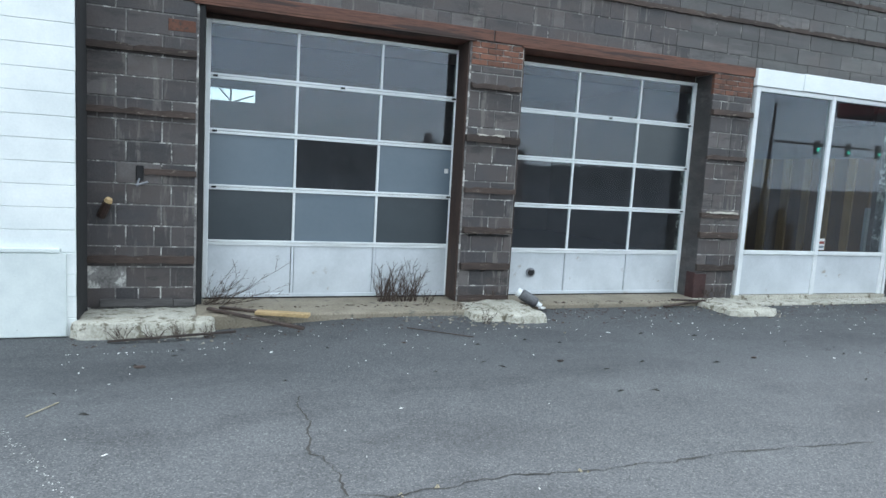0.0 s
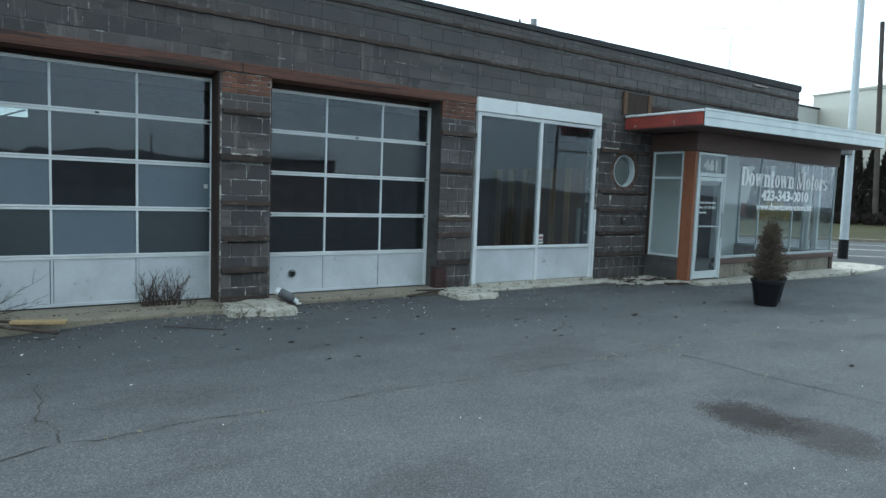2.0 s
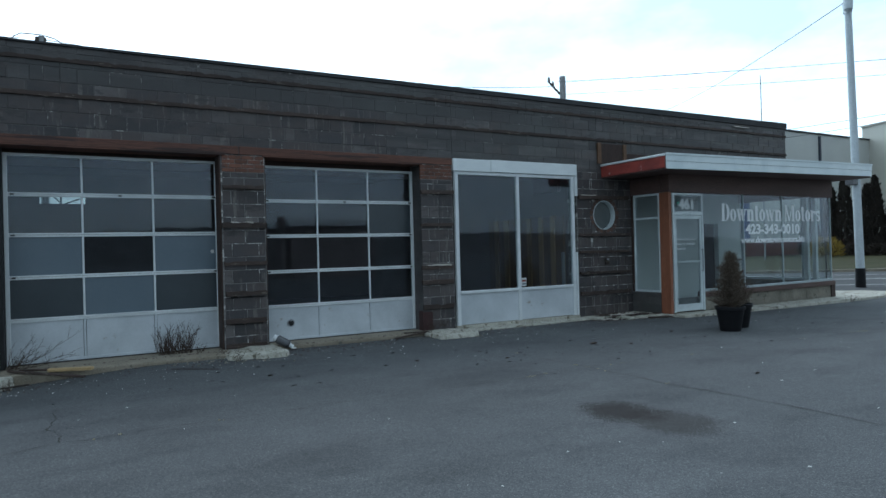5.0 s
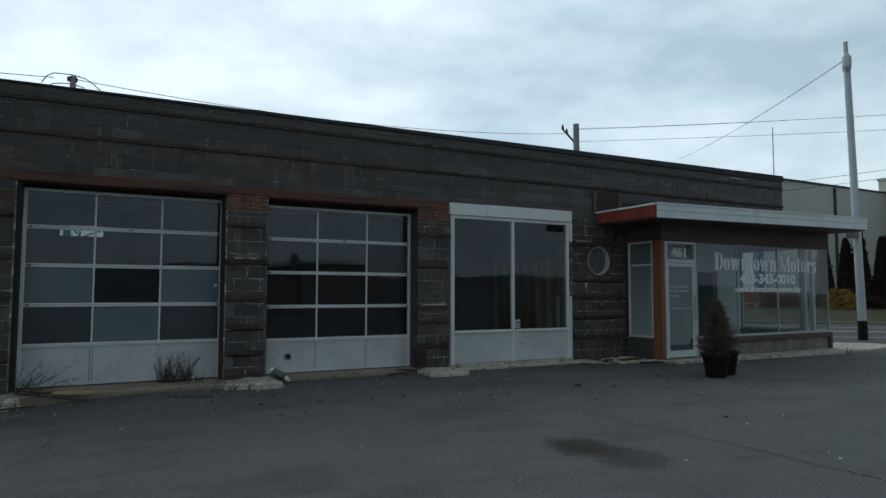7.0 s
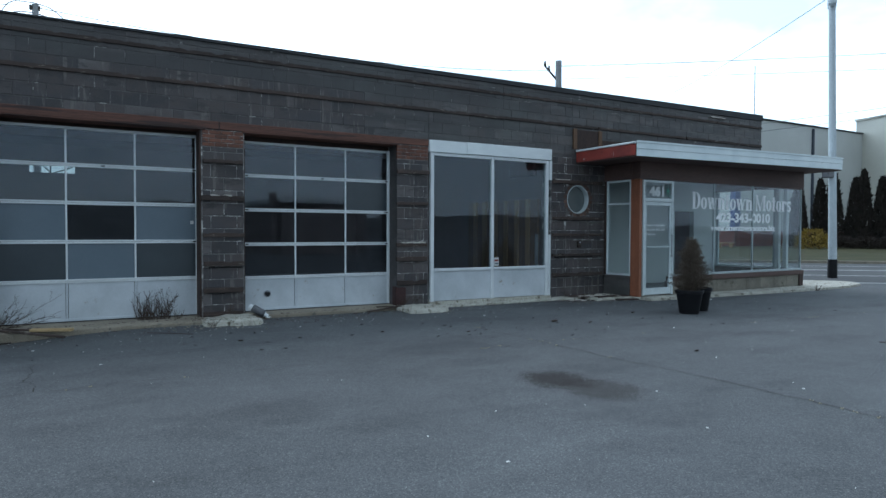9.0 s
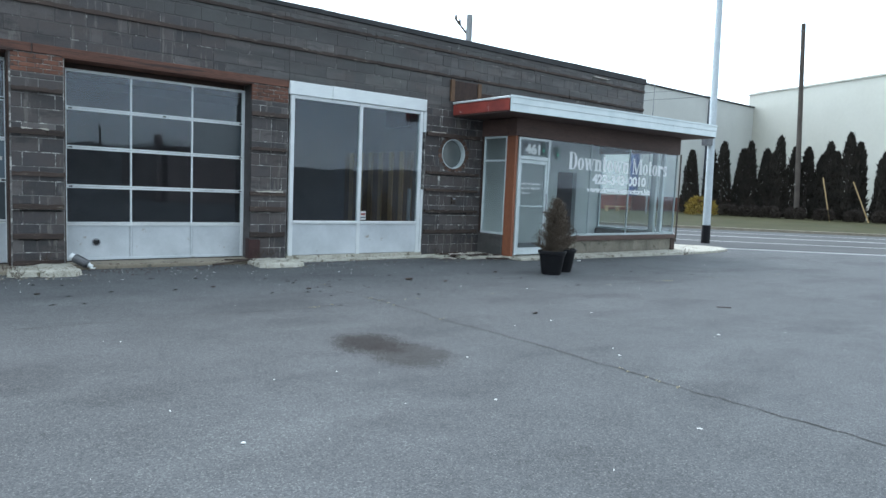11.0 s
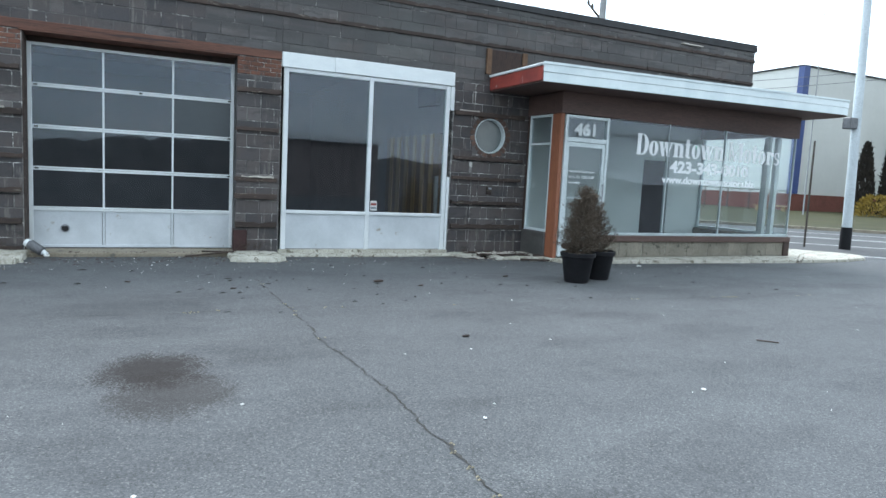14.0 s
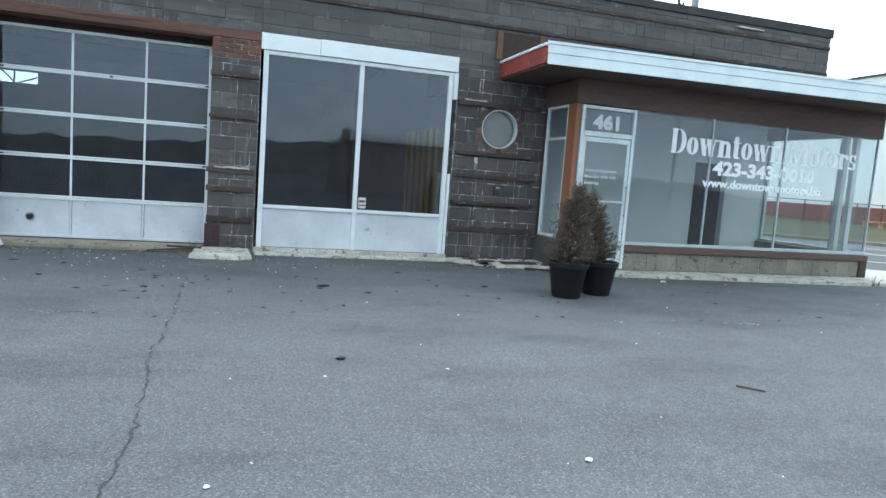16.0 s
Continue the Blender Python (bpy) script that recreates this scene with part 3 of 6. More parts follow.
def rough_batten(x0, x1, z, h, d, material="old_wood"):
    """A weathered strip of wood: wavering edges, chips and splits. In dark_void: painted gap shade."""
    bm = bmesh.new()
    n = max(2, int((x1 - x0) / 0.07))
    rings = []
    for k in range(n + 1):
        x = x0 + (x1 - x0) * k / n
        chip = random.random() < 0.10
        top, low, out = z + h / 2 + random.gauss(0, 0.003) - (0.018 if chip else 0), z - h / 2 + random.gauss(0, 0.003), d * random.uniform(0.85, 1.1) * (0.6 if chip else 1)
        rings.append([bm.verts.new(v) for v in ((x, FY + 0.006, low), (x, FY - out, low), (x, FY - out, (top + low) / 2 + random.gauss(0, 0.008)), (x, FY - out * random.uniform(0.85, 1.0), top), (x, FY + 0.006, top + 0.004))])
    for a, b in zip(rings, rings[1:]):
        for k in range(5):
            bm.faces.new((a[k], a[(k + 1) % 5], b[(k + 1) % 5], b[k]))
    bm.faces.new(rings[0][::-1])
    bm.faces.new(rings[-1])
    part("batten", bm, material, wall)


coping = bmesh.new()
lo = [(X0 - 0.02, TOP - 0.06), (X1 + 0.02, TOP - 0.06), (X1 + 0.02, TOP + 0.10), (X0 - 0.02, TOP - 0.045)]
ends = [[coping.verts.new((x, y, z)) for x, z in lo] for y in (FY - 0.035, 8.16)]
for k in range(4):
    coping.faces.new((ends[0][k], ends[0][(k + 1) % 4], ends[1][(k + 1) % 4], ends[1][k]))
coping.faces.new(ends[0][::-1])
coping.faces.new(ends[1])
part("coping", coping, "roofing", wall, "dark roofing edge along the parapet")
for z, h, d in ((4.37, 0.06, 0.03), (3.87, 0.06, 0.035)):
    x = X0
    while x < X1 - 0.1:
        e = min(x + random.uniform(2.6, 3.8), X1)
        rough_batten(x, e - 0.006, z, h, d)
        x = e
for x0, x1, zs in ((X0, 0.17, (2.63, 2.02, 0.54)), (3.15, 3.82, (2.63, 2.02, 1.41, 0.93, 0.49, 0.10)), (6.71, 7.38, (2.63, 2.02, 1.22, 0.95, 0.49)), (10.52, 12.0, (2.60, 1.79, 1.42, 0.97, 0.53))):
    for z in zs:
        rough_batten(x0 - random.uniform(-0.02, 0.02), x1 + random.uniform(-0.03, 0.01), z, random.uniform(0.055, 0.085), random.uniform(0.04, 0.07))
rough_batten(-0.32, 0.17, 1.43, 0.06, 0.035)
part("loose_board", boxes((-0.72, -0.04, FY - 0.06, FY - 0.014, 0.052, 0.135), soft=0.008), "grey_board", wall, "split grey board along the foot")
part("loose_board", boxes((-0.036, 0.17, FY - 0.05, FY - 0.014, 0.050, 0.125), soft=0.008), "grey_board", wall, "split grey board along the foot")
# split laths; dark_void strips paint the shade of open joints below battens
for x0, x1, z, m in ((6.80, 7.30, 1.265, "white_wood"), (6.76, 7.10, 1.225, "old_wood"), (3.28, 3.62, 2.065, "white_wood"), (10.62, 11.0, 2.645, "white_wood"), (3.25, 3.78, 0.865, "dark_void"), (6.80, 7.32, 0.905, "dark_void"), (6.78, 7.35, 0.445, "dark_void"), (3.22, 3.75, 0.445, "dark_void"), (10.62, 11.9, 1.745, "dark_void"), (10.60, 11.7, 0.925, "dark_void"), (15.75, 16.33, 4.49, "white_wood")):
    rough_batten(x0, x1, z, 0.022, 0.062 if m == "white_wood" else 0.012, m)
# rust-red steel over the doors
for x0, x1 in ((X0, 0.10), (0.10, 3.42), (3.43, 7.40)):
    part("lintel", boxes((x0 + 0.003, x1 - 0.003, FY - 0.018, FY + 0.004, 3.155, 3.285), soft=0.006), "rust", wall, "rust-red steel lintel")
part("lintel_flange", boxes((0.14, 3.20, FY - 0.03, 8.0, 3.135, 3.152)), "rust", wall)
part("lintel_flange", boxes((3.80, 6.74, FY - 0.03, 8.0, 3.135, 3.152)), "rust", wall)
for x0, x1, m in ((0.183, 0.24, "dark_void"), (3.115, 3.138, "brown_jamb"), (3.832, 3.846, "old_wood"), (6.716, 6.720, "block_far")):
    part("door_jamb", boxes((x0, x1, FY + 0.006, DOOR_Y + 0.03, 0.06, 3.13), soft=0.004), m, wall, "brown wooden door jamb")
for x0, x1 in ((0.19, 3.13), (3.85, 6.715)):
    part("door_header", boxes((x0, x1, DOOR_Y + 0.035, DOOR_Y + 0.09, 2.90, 3.134), soft=0.006), "brown_jamb", wall, "dark brown board over the door")
solid("door_sill", boxes((0.181, 3.30, 7.08, 8.3, -0.2, 0.055), (3.301, 6.90, 7.34, 8.3, -0.04, 0.06), soft=0.015), "concrete", "worn tan concrete strip under the garage doors", "sill", "structure")


# ---- garage doors ----
def garage_door(x0, x1, z0, z1, rails, cols, fills, label, vent=False):
    d = thing("garage_door", (x0, DOOR_Y, z0), label, "garage door", "garage doors", "structure")
    w, h = x1 - x0, z1 - z0
    part("stile", boxes((0, 0.055, -0.02, 0.03, 0, h), soft=0.006), "white_paint", d)
    part("stile", boxes((w - 0.055, w, -0.02, 0.03, 0, h), soft=0.006), "white_paint", d)
    zs = [h] + [r - z0 for r in rails] + [0.0]
    for k, z in enumerate(zs):
        if k == 0:
            part("rail", boxes((0.056, w - 0.056, -0.016, 0.03, h - 0.045, h), soft=0.005), "white_paint", d)
        elif k == len(zs) - 1:
            part("rail", boxes((0.056, w - 0.056, -0.016, 0.03, 0, 0.05), soft=0.005), "white_door", d)
        else:
            part("rail", boxes((0.056, w - 0.056, -0.022, 0.03, z + 0.003, z + 0.028), (0.056, w - 0.056, -0.018, 0.03, z - 0.03, z - 0.001), soft=0.004), "white_paint", d)
    xs = [0.056] + [c - x0 for c in cols] + [w - 0.056]
    for r in range(len(zs) - 1):
        top, low = zs[r] - (0.045 if r == 0 else 0.03), zs[r + 1] + (0.05 if r == len(zs) - 2 else 0.028)
        for c in cols:
            part("muntin", boxes((c - x0 - 0.014, c - x0 + 0.014, -0.014, 0.026, low, top), soft=0.004), "white_paint" if r < 4 else "white_door", d)
        for c in range(3):
            a, b = xs[c] + (0.014 if c else 0), xs[c + 1] - (0.014 if c < 2 else 0)
            kind = fills[r][c]
            if kind == "p":
                a, b = a + (0.007 if c else 0), b - (0.007 if c < 2 else 0)
                part("door_panel", boxes((a, b, 0.0, 0.02, low, top)), "white_door", d, "dirty white solid panel")
            elif kind == "g":
                p = part("pane", boxes((a, b, 0.004, 0.009, low, top)), "glass", d)
                p.visible_shadow = False
            else:
                part("pane", boxes((a, b, 0.004, 0.009, low, top)), {"b": "blue_panel", "d": "green_panel"}[kind], d, {"b": "pane covered with blue-grey film", "d": "pane covered with dark film"}[kind])
    part("bottom_seal", boxes((0.01, w - 0.01, -0.024, 0.03, -0.008, 0.012)), "dark_void", d, "black rubber bottom seal")
    for r in rails[:3]:
        for xx in ((cols[0] + cols[1]) / 2 - x0, 0.08, w - 0.10):
            if random.random() < 0.6:
                part("hinge", boxes((xx, xx + 0.05, -0.027, -0.019, r - z0 - 0.012, r - z0 + 0.010)), "dark_void", d, "dark hinge")
    if vent:
        bm = bmesh.new()
        rod(bm, (0.46, -0.022, 0.30), (0.46, 0.004, 0.30), 0.062, 0.062, 20)
        v = part("vent_ring", bm, "grey_metal", d, "round grey exhaust port")
        bm = bmesh.new()
        rod(bm, (0.46, -0.025, 0.30), (0.46, -0.019, 0.30), 0.046, 0.046, 18)
        part("vent_hole", bm, "dark_void", v)
        part("latch", boxes((0.44, 0.48, -0.035, -0.02, 0.33, 0.345)), "grey_metal", v)
    else:
        part("sticker", boxes((2.78, 2.83, -0.001, 0.003, 1.53, 1.585)), "paper", d, "small white sticker")
    return d


garage_door(0.242, 3.158, 0.060, 3.075, (2.488, 1.905, 1.300, 0.690), (1.215, 2.180), ("ggg", "ggg", "bgb", "dbd", "ppp"), "white sectional garage door with glass and blue-grey panes")
garage_door(3.848, 6.714, 0.062, 3.045, (2.448, 1.850, 1.245, 0.655), (4.825, 5.795), ("ggg", "ggd", "ggg", "ggg", "ppp"), "white sectional garage door with dark glass panes", True)


# ---- storefront window ----
def shop_window():
    s = thing("shop_window", (7.40, FY, 0.0), "tall white-framed shop window over white lower panels", "window", "", "structure")
    part("header_board", boxes((0.0, 0.86, -0.055, 0.02, 3.045, 3.282), soft=0.006), "header_paint", s, "chipped white header board")
    part("header_board", boxes((0.864, 3.07, -0.055, 0.02, 3.05, 3.290), soft=0.006), "header_paint", s, "chipped white header board")
    W = 3.06
    for x0, x1 in ((0.04, 0.115), (1.485, 1.555), (2.93, 3.005)):
        part("window_frame", boxes((x0, x1, -0.03, 0.05, 0.09, 3.043), soft=0.006), "white_paint", s)
    for x0, x1 in ((0.116, 1.484), (1.556, 2.929)):
        part("head_rail", boxes((x0, x1, -0.025, 0.045, 2.98, 3.043), soft=0.005), "white_paint", s)
        part("window_sill", boxes((x0, x1, -0.035, 0.05, 0.69, 0.745), soft=0.006), "white_paint", s)
        part("lower_panel", boxes((x0, x1, -0.004, 0.03, 0.10, 0.689)), "white_door", s, "dull white lower panel")
        p = part("pane", boxes((x0, x1, 0.008, 0.014, 0.746, 2.979)), "glass", s)
        p.visible_shadow = False
    part("bottom_rail", boxes((0.0, 3.08, -0.05, 0.06, 0.0, 0.089), soft=0.008), "white_concrete", s)
    part("side_trim", boxes((3.01, 3.085, -0.045, 0.0, 2.62, 3.04), soft=0.005), "white_paint", s, "broken white trim")
    part("side_trim", boxes((3.01, 3.06, -0.045, 0.0, 0.42, 1.42), soft=0.005), "white_paint", s, "broken white trim")
    part("side_trim", boxes((3.012, 3.058, -0.045, 0.0, 0.09, 0.415), soft=0.005), "white_paint", s, "broken white trim")
    part("window_sticker", boxes((1.58, 1.70, 0.003, 0.007, 0.77, 0.94)), "paper", s, "small faded notice")
    part("sticker_bar", boxes((1.59, 1.69, 0.001, 0.0025, 0.86, 0.90)), "red_paint", s)
    part("sticker_bar", boxes((1.59, 1.69, 0.001, 0.0025, 0.80, 0.83)), "blue_panel", s)


shop_window()


# ---- round window ----
def round_window():
    r = thing("round_window", (11.28, FY, 2.22), "round white-rimmed window set in broken brick", "window", "", "structure")
    n = 48
    ring = [(math.cos(2 * math.pi * k / n), math.sin(2 * math.pi * k / n)) for k in range(n)]
    def shell(rows):
        bm = bmesh.new()
        rows = [[bm.verts.new(v) for v in row] for row in rows]
        for a, b in zip(rows, rows[1:]):
            for k in range(n):
                bm.faces.new((a[k], a[(k + 1) % n], b[(k + 1) % n], b[k]))
        return bm
    # rough infill between the round opening and the square hole
    square = [(c / max(abs(c), abs(d)) * 0.352, d / max(abs(c), abs(d)) * 0.352) for c, d in ring]
    part("infill", shell([[(c * 0.322, 0.004, d * 0.322) for c, d in ring], [(c, 0.004, d) for c, d in square], [(c, 0.1, d) for c, d in square]]), "mortar_dark", r, "rough dark mortar round the opening")
    part("window_frame", shell([[(c * q, y, d * q) for c, d in ring] for q, y in ((0.321, 0.05), (0.321, 0.004), (0.312, -0.001), (0.302, 0.004), (0.300, 0.135))]), "frame_white", r, "round white metal rim")
    bm = bmesh.new()
    rod(bm, (0, 0.120, 0), (0, 0.128, 0), 0.301, 0.301, 48)
    part("pane", bm, "hazy", r, "hazy grey-green pane")
    for k in range(22):
        a = 2 * math.pi * k / 22
        b = boxes((-0.043, 0.043, -0.004 - random.uniform(0, 0.006), 0.003, 0.331, 0.335 + random.uniform(0.05, 0.10)), soft=0.003)
        o = part("brick", b, "brown_brick", r)
        o.rotation_euler = (0, a, 0)


M["frame_white"] = surface("pale_aluminium", (0.48, 0.54, 0.55), (0.60, 0.66, 0.67), 3, 40, 0.45, 0.1, wear=(0.3, 0.27, 0.24), wear_at=0.66, bump=0.04)
M["brown_brick"] = surface("sooty_brick", (0.075, 0.047, 0.038), (0.14, 0.082, 0.060), 6, 60, 0.9, wear=(0.15, 0.13, 0.12), wear_at=0.62, vary=0.35)
M["hazy"] = surface("hazy_glass", (0.105, 0.122, 0.122), (0.140, 0.158, 0.157), 2, 30, 0.12, bump=0.02, grit=0.06)
round_window()


# ---- showroom bay ----
def showroom():
    E0 = BAY_END
    s = thing("showroom_front", (0, 0, 0), "glazed showroom bay with aluminium frames on a low block base", "shopfront", "", "structure")
    y = BAY_Y
    # base blocks and sill
    x = 13.22
    k = 0
    while x < E0 - 0.05:
        e = min(x + (0.60 if k else 0.45), E0)
        part("base_block", boxes((x + 0.004, e - 0.004, y - 0.03, y + 0.2, 0.06, 0.355), soft=0.008), "base_block", s)
        x, k = e, k + 1
    part("base_core", boxes((13.22, E0 - 0.01, y - 0.02, y + 0.19, 0.0, 0.36)), "mortar", s)
    part("base_end", boxes((E0 - 0.16, E0 + 0.03, y - 0.06, y + 0.2, 0.05, 0.45), soft=0.01), "brown_jamb", s, "rotten brown corner block")
    part("sill_board", boxes((13.2, E0 + 0.02, y - 0.075, y + 0.14, 0.361, 0.475), soft=0.01), "beam_wood", s, "dark brown wooden sill")
    part("sill_rail", boxes((13.2, E0, y - 0.02, y + 0.05, 0.476, 0.53), soft=0.005), "frame_grey", s)
    part("side_base", boxes((E0 - 0.2, E0, y + 0.21, 9.12, 0.0, 0.475), soft=0.01), "base_block", s)
    part("side_sill", boxes((E0 - 0.1, E0, y + 0.06, 9.12, 0.476, 0.53)), "frame_grey", s)
    # glass to the lot and to the street
    xs = (13.20, 14.76, 16.34, E0 - 0.03)
    for a, b in zip(xs, xs[1:]):
        p = part("pane", boxes((a + 0.012, b - 0.012, y + 0.008, y + 0.014, 0.531, 2.70)), "show_glass", s)
        p.visible_shadow = False
        part("mullion", boxes((b - 0.012, b + 0.012, y - 0.008, y + 0.03, 0.531, 2.70)), "frame_grey", s)
    ys = (y + 0.02, 7.3, 9.1)
    for a, b in zip(ys, ys[1:]):
        p = part("pane", boxes((E0 - 0.034, E0 - 0.028, a + 0.012, b - 0.012, 0.531, 2.70)), "show_glass", s)
        p.visible_shadow = False
        part("mullion", boxes((E0 - 0.07, E0 - 0.01, b - 0.03, b + 0.03, 0.531, 2.70)), "frame_grey", s)
    for yy in (y + 0.30, y + 0.52):
        part("inner_post", boxes((E0 - 0.20, E0 - 0.10, yy, yy + 0.10, 0.48, 2.9)), "pale_room", s, "pale inner post")
    part("side_wall", boxes((E0 - 0.25, E0, 9.13, 11.6, 0.0, 3.0)), "pale_room", s, "pale plastered wall end")
    # beams above
    part("beam", boxes((BAY_X - 0.02, E0 + 0.03, y - 0.04, y + 0.2, 2.66, 3.13), soft=0.008), "beam_wood", s, "dark brown beam under the canopy")
    part("beam", boxes((BAY_X - 0.02, BAY_X + 0.16, y + 0.21, 7.6, 2.66, 3.02), soft=0.008), "beam_wood", s, "dark brown beam under the canopy")
    part("beam", boxes((E0 - 0.17, E0 + 0.03, y + 0.21, 11.6, 2.71, 3.13), soft=0.008), "beam_wood", s, "dark brown beam under the canopy")
    # side light facing the garage
    part("corner_post", boxes((BAY_X - 0.01, BAY_X + 0.075, y - 0.02, y + 0.24, 0.05, 2.655), soft=0.008), "orange_wood", s, "orange-brown wooden corner post")
    part("side_base", boxes((BAY_X - 0.03, BAY_X + 0.14, y + 0.25, 7.598, 0.0, 0.50), soft=0.02), "block_far", s, "stained block under the side light")
    for a, b in ((y + 0.245, y + 0.285), (7.495, 7.537)):
        part("window_frame", boxes((BAY_X + 0.0, BAY_X + 0.06, a, b, 0.505, 2.655), soft=0.004), "frame_white", s)
    for z in (0.505, 2.10, 2.61):
        part("window_rail", boxes((BAY_X + 0.0, BAY_X + 0.06, y + 0.286, 7.494, z, z + 0.045), soft=0.004), "frame_white", s)
    for z0, z1 in ((0.551, 2.099), (2.146, 2.609)):
        p = part("pane", boxes((BAY_X + 0.025, BAY_X + 0.031, y + 0.286, 7.494, z0, z1)), "show_glass", s)
        p.visible_shadow = False
    part("side_jamb", boxes((BAY_X - 0.01, BAY_X + 0.06, 7.540, 7.597, 0.505, 2.655), soft=0.004), "brown_jamb", s, "dark brown jamb at the wall")
    return s


M["frame_grey"] = surface("dull_aluminium", (0.36, 0.42, 0.43), (0.46, 0.52, 0.53), 3, 40, 0.45, 0.2, bump=0.04)
show = showroom()
show.matrix_world = pose(BAY_X, BAY_Y, 0, 0, 0, 2.0) @ pose(-BAY_X, -BAY_Y, 0)


def entrance_door():
    y = BAY_Y
    d = thing("entrance_door", (12.22, y, 0.08), "aluminium glass entrance door with a numbered transom", "door", "", "structure")
    W, H = 0.97, 2.56
    for a, b in ((0.0, 0.055), (W - 0.055, W)):
        part("door_frame", boxes((a, b, -0.04, 0.06, 0, H), soft=0.005), "frame_white", d)
    part("door_frame", boxes((0.056, W - 0.056, -0.035, 0.055, H - 0.05, H), soft=0.005), "frame_white", d)
    part("transom_bar", boxes((0.056, W - 0.056, -0.04, 0.055, 2.085, 2.165), soft=0.005), "frame_white", d)
    t = part("transom_pane", boxes((0.056, W - 0.056, 0.004, 0.010, 2.166, H - 0.051)), "show_glass", d)
    t.visible_shadow = False
    leaf = part("door_leaf", boxes((0.06, 0.115, -0.025, 0.025, 0.01, 2.08), (W - 0.115, W - 0.06, -0.025, 0.025, 0.01, 2.08), (0.116, W - 0.116, -0.024, 0.024, 2.0, 2.08), (0.116, W - 0.116, -0.024, 0.024, 0.01, 0.16), soft=0.004), "frame_white", d, "narrow aluminium door leaf")
    g = part("pane", boxes((0.116, W - 0.116, -0.004, 0.004, 0.161, 1.999)), "show_glass", leaf)
    g.visible_shadow = False
    part("push_bar", boxes((0.116, W - 0.116, -0.04, -0.02, 1.06, 1.095), soft=0.005), "frame_grey", leaf, "aluminium push bar")
    bm = bmesh.new()
    rod(bm, (W - 0.085, -0.07, 0.85), (W - 0.085, -0.07, 1.35), 0.011, 0.011, 8)
    rod(bm, (W - 0.085, -0.07, 0.87), (W - 0.085, -0.02, 0.87), 0.009, 0.009, 8)
    rod(bm, (W - 0.085, -0.07, 1.33), (W - 0.085, -0.02, 1.33), 0.009, 0.009, 8)
    part("pull_handle", bm, "grey_metal", leaf, "dark pull handle")
    lettering("number", "461", "letter_dim", d, 0.21, -0.004, 2.220, 0.20, 0.47, fat=0.05)
    lettering("hours_line", "Hours of Operation", "letter", leaf, 0.15, -0.008, 1.54, 0.048, 0.56, 0.002, fat=0.003)
    lettering("hours_line", "Mon.-Fri. 9:00-5:00", "letter", leaf, 0.15, -0.008, 1.44, 0.048, 0.56, 0.002, fat=0.003)
    lettering("hours_line", "Saturday", "letter", leaf, 0.15, -0.008, 1.34, 0.048, 0.26, 0.002, fat=0.003)
    return d


entrance_door()
serif_word("sign_line", "Downtown Motors", "letter", show, 13.93, BAY_Y + 0.004, 2.04, 0.40, 4.14)
lettering("sign_line", "423-343-0010", "letter", show, 14.84, BAY_Y + 0.004, 1.745, 0.22, 2.26, fat=0.04)
lettering("sign_line", "www.downtownmotors.biz", "letter", show, 14.65, BAY_Y + 0.004, 1.53, 0.14, 2.68, fat=0.035)

# showroom interior
solid("showroom_floor", boxes((10.6, BAY_END - 0.2, 7.9, 11.6, -0.05, 0.055), (12.3, BAY_END - 0.2, BAY_Y + 0.2, 7.899, -0.05, 0.055)), "room_floor", "dull grey showroom floor", "floor", "structure")
solid("showroom_ceiling", boxes((10.62, BAY_END - 0.18, 7.91, 11.6, 2.95, 3.03), (12.3, BAY_END - 0.18, BAY_Y + 0.21, 7.909, 2.95, 3.03)), "dim_ceiling", "dull grey showroom ceiling", "ceiling", "structure")
solid("showroom_back_wall", boxes((10.62, 16.5, BACK_Y, BACK_Y + 0.15, 0.056, 2.949), (17.32, BAY_END - 0.3, BACK_Y, BACK_Y + 0.15, 0.056, 2.949), (16.5, 17.32, BACK_Y, BACK_Y + 0.15, 2.10, 2.949)), "pale_room", "grey-green plaster wall with a dark doorway", "wall", "structure")
solid("showroom_side_wall", boxes((10.62, 10.75, 7.92, BACK_Y - 0.01, 0.056, 2.949)), "pale_room", "grey-green plaster side wall", "wall", "structure")
solid("back_hall", boxes((16.2, 17.9, 11.45, 11.55, 0, 2.9), (16.2, 16.3, 9.46, 11.44, 0, 2.9), (17.8, 17.9, 9.46, 11.44, 0, 2.9), (16.2, 17.9, 9.46, 11.44, 2.9, 2.94)), "dark_room", "dark hall behind the showroom", "wall", "structure")


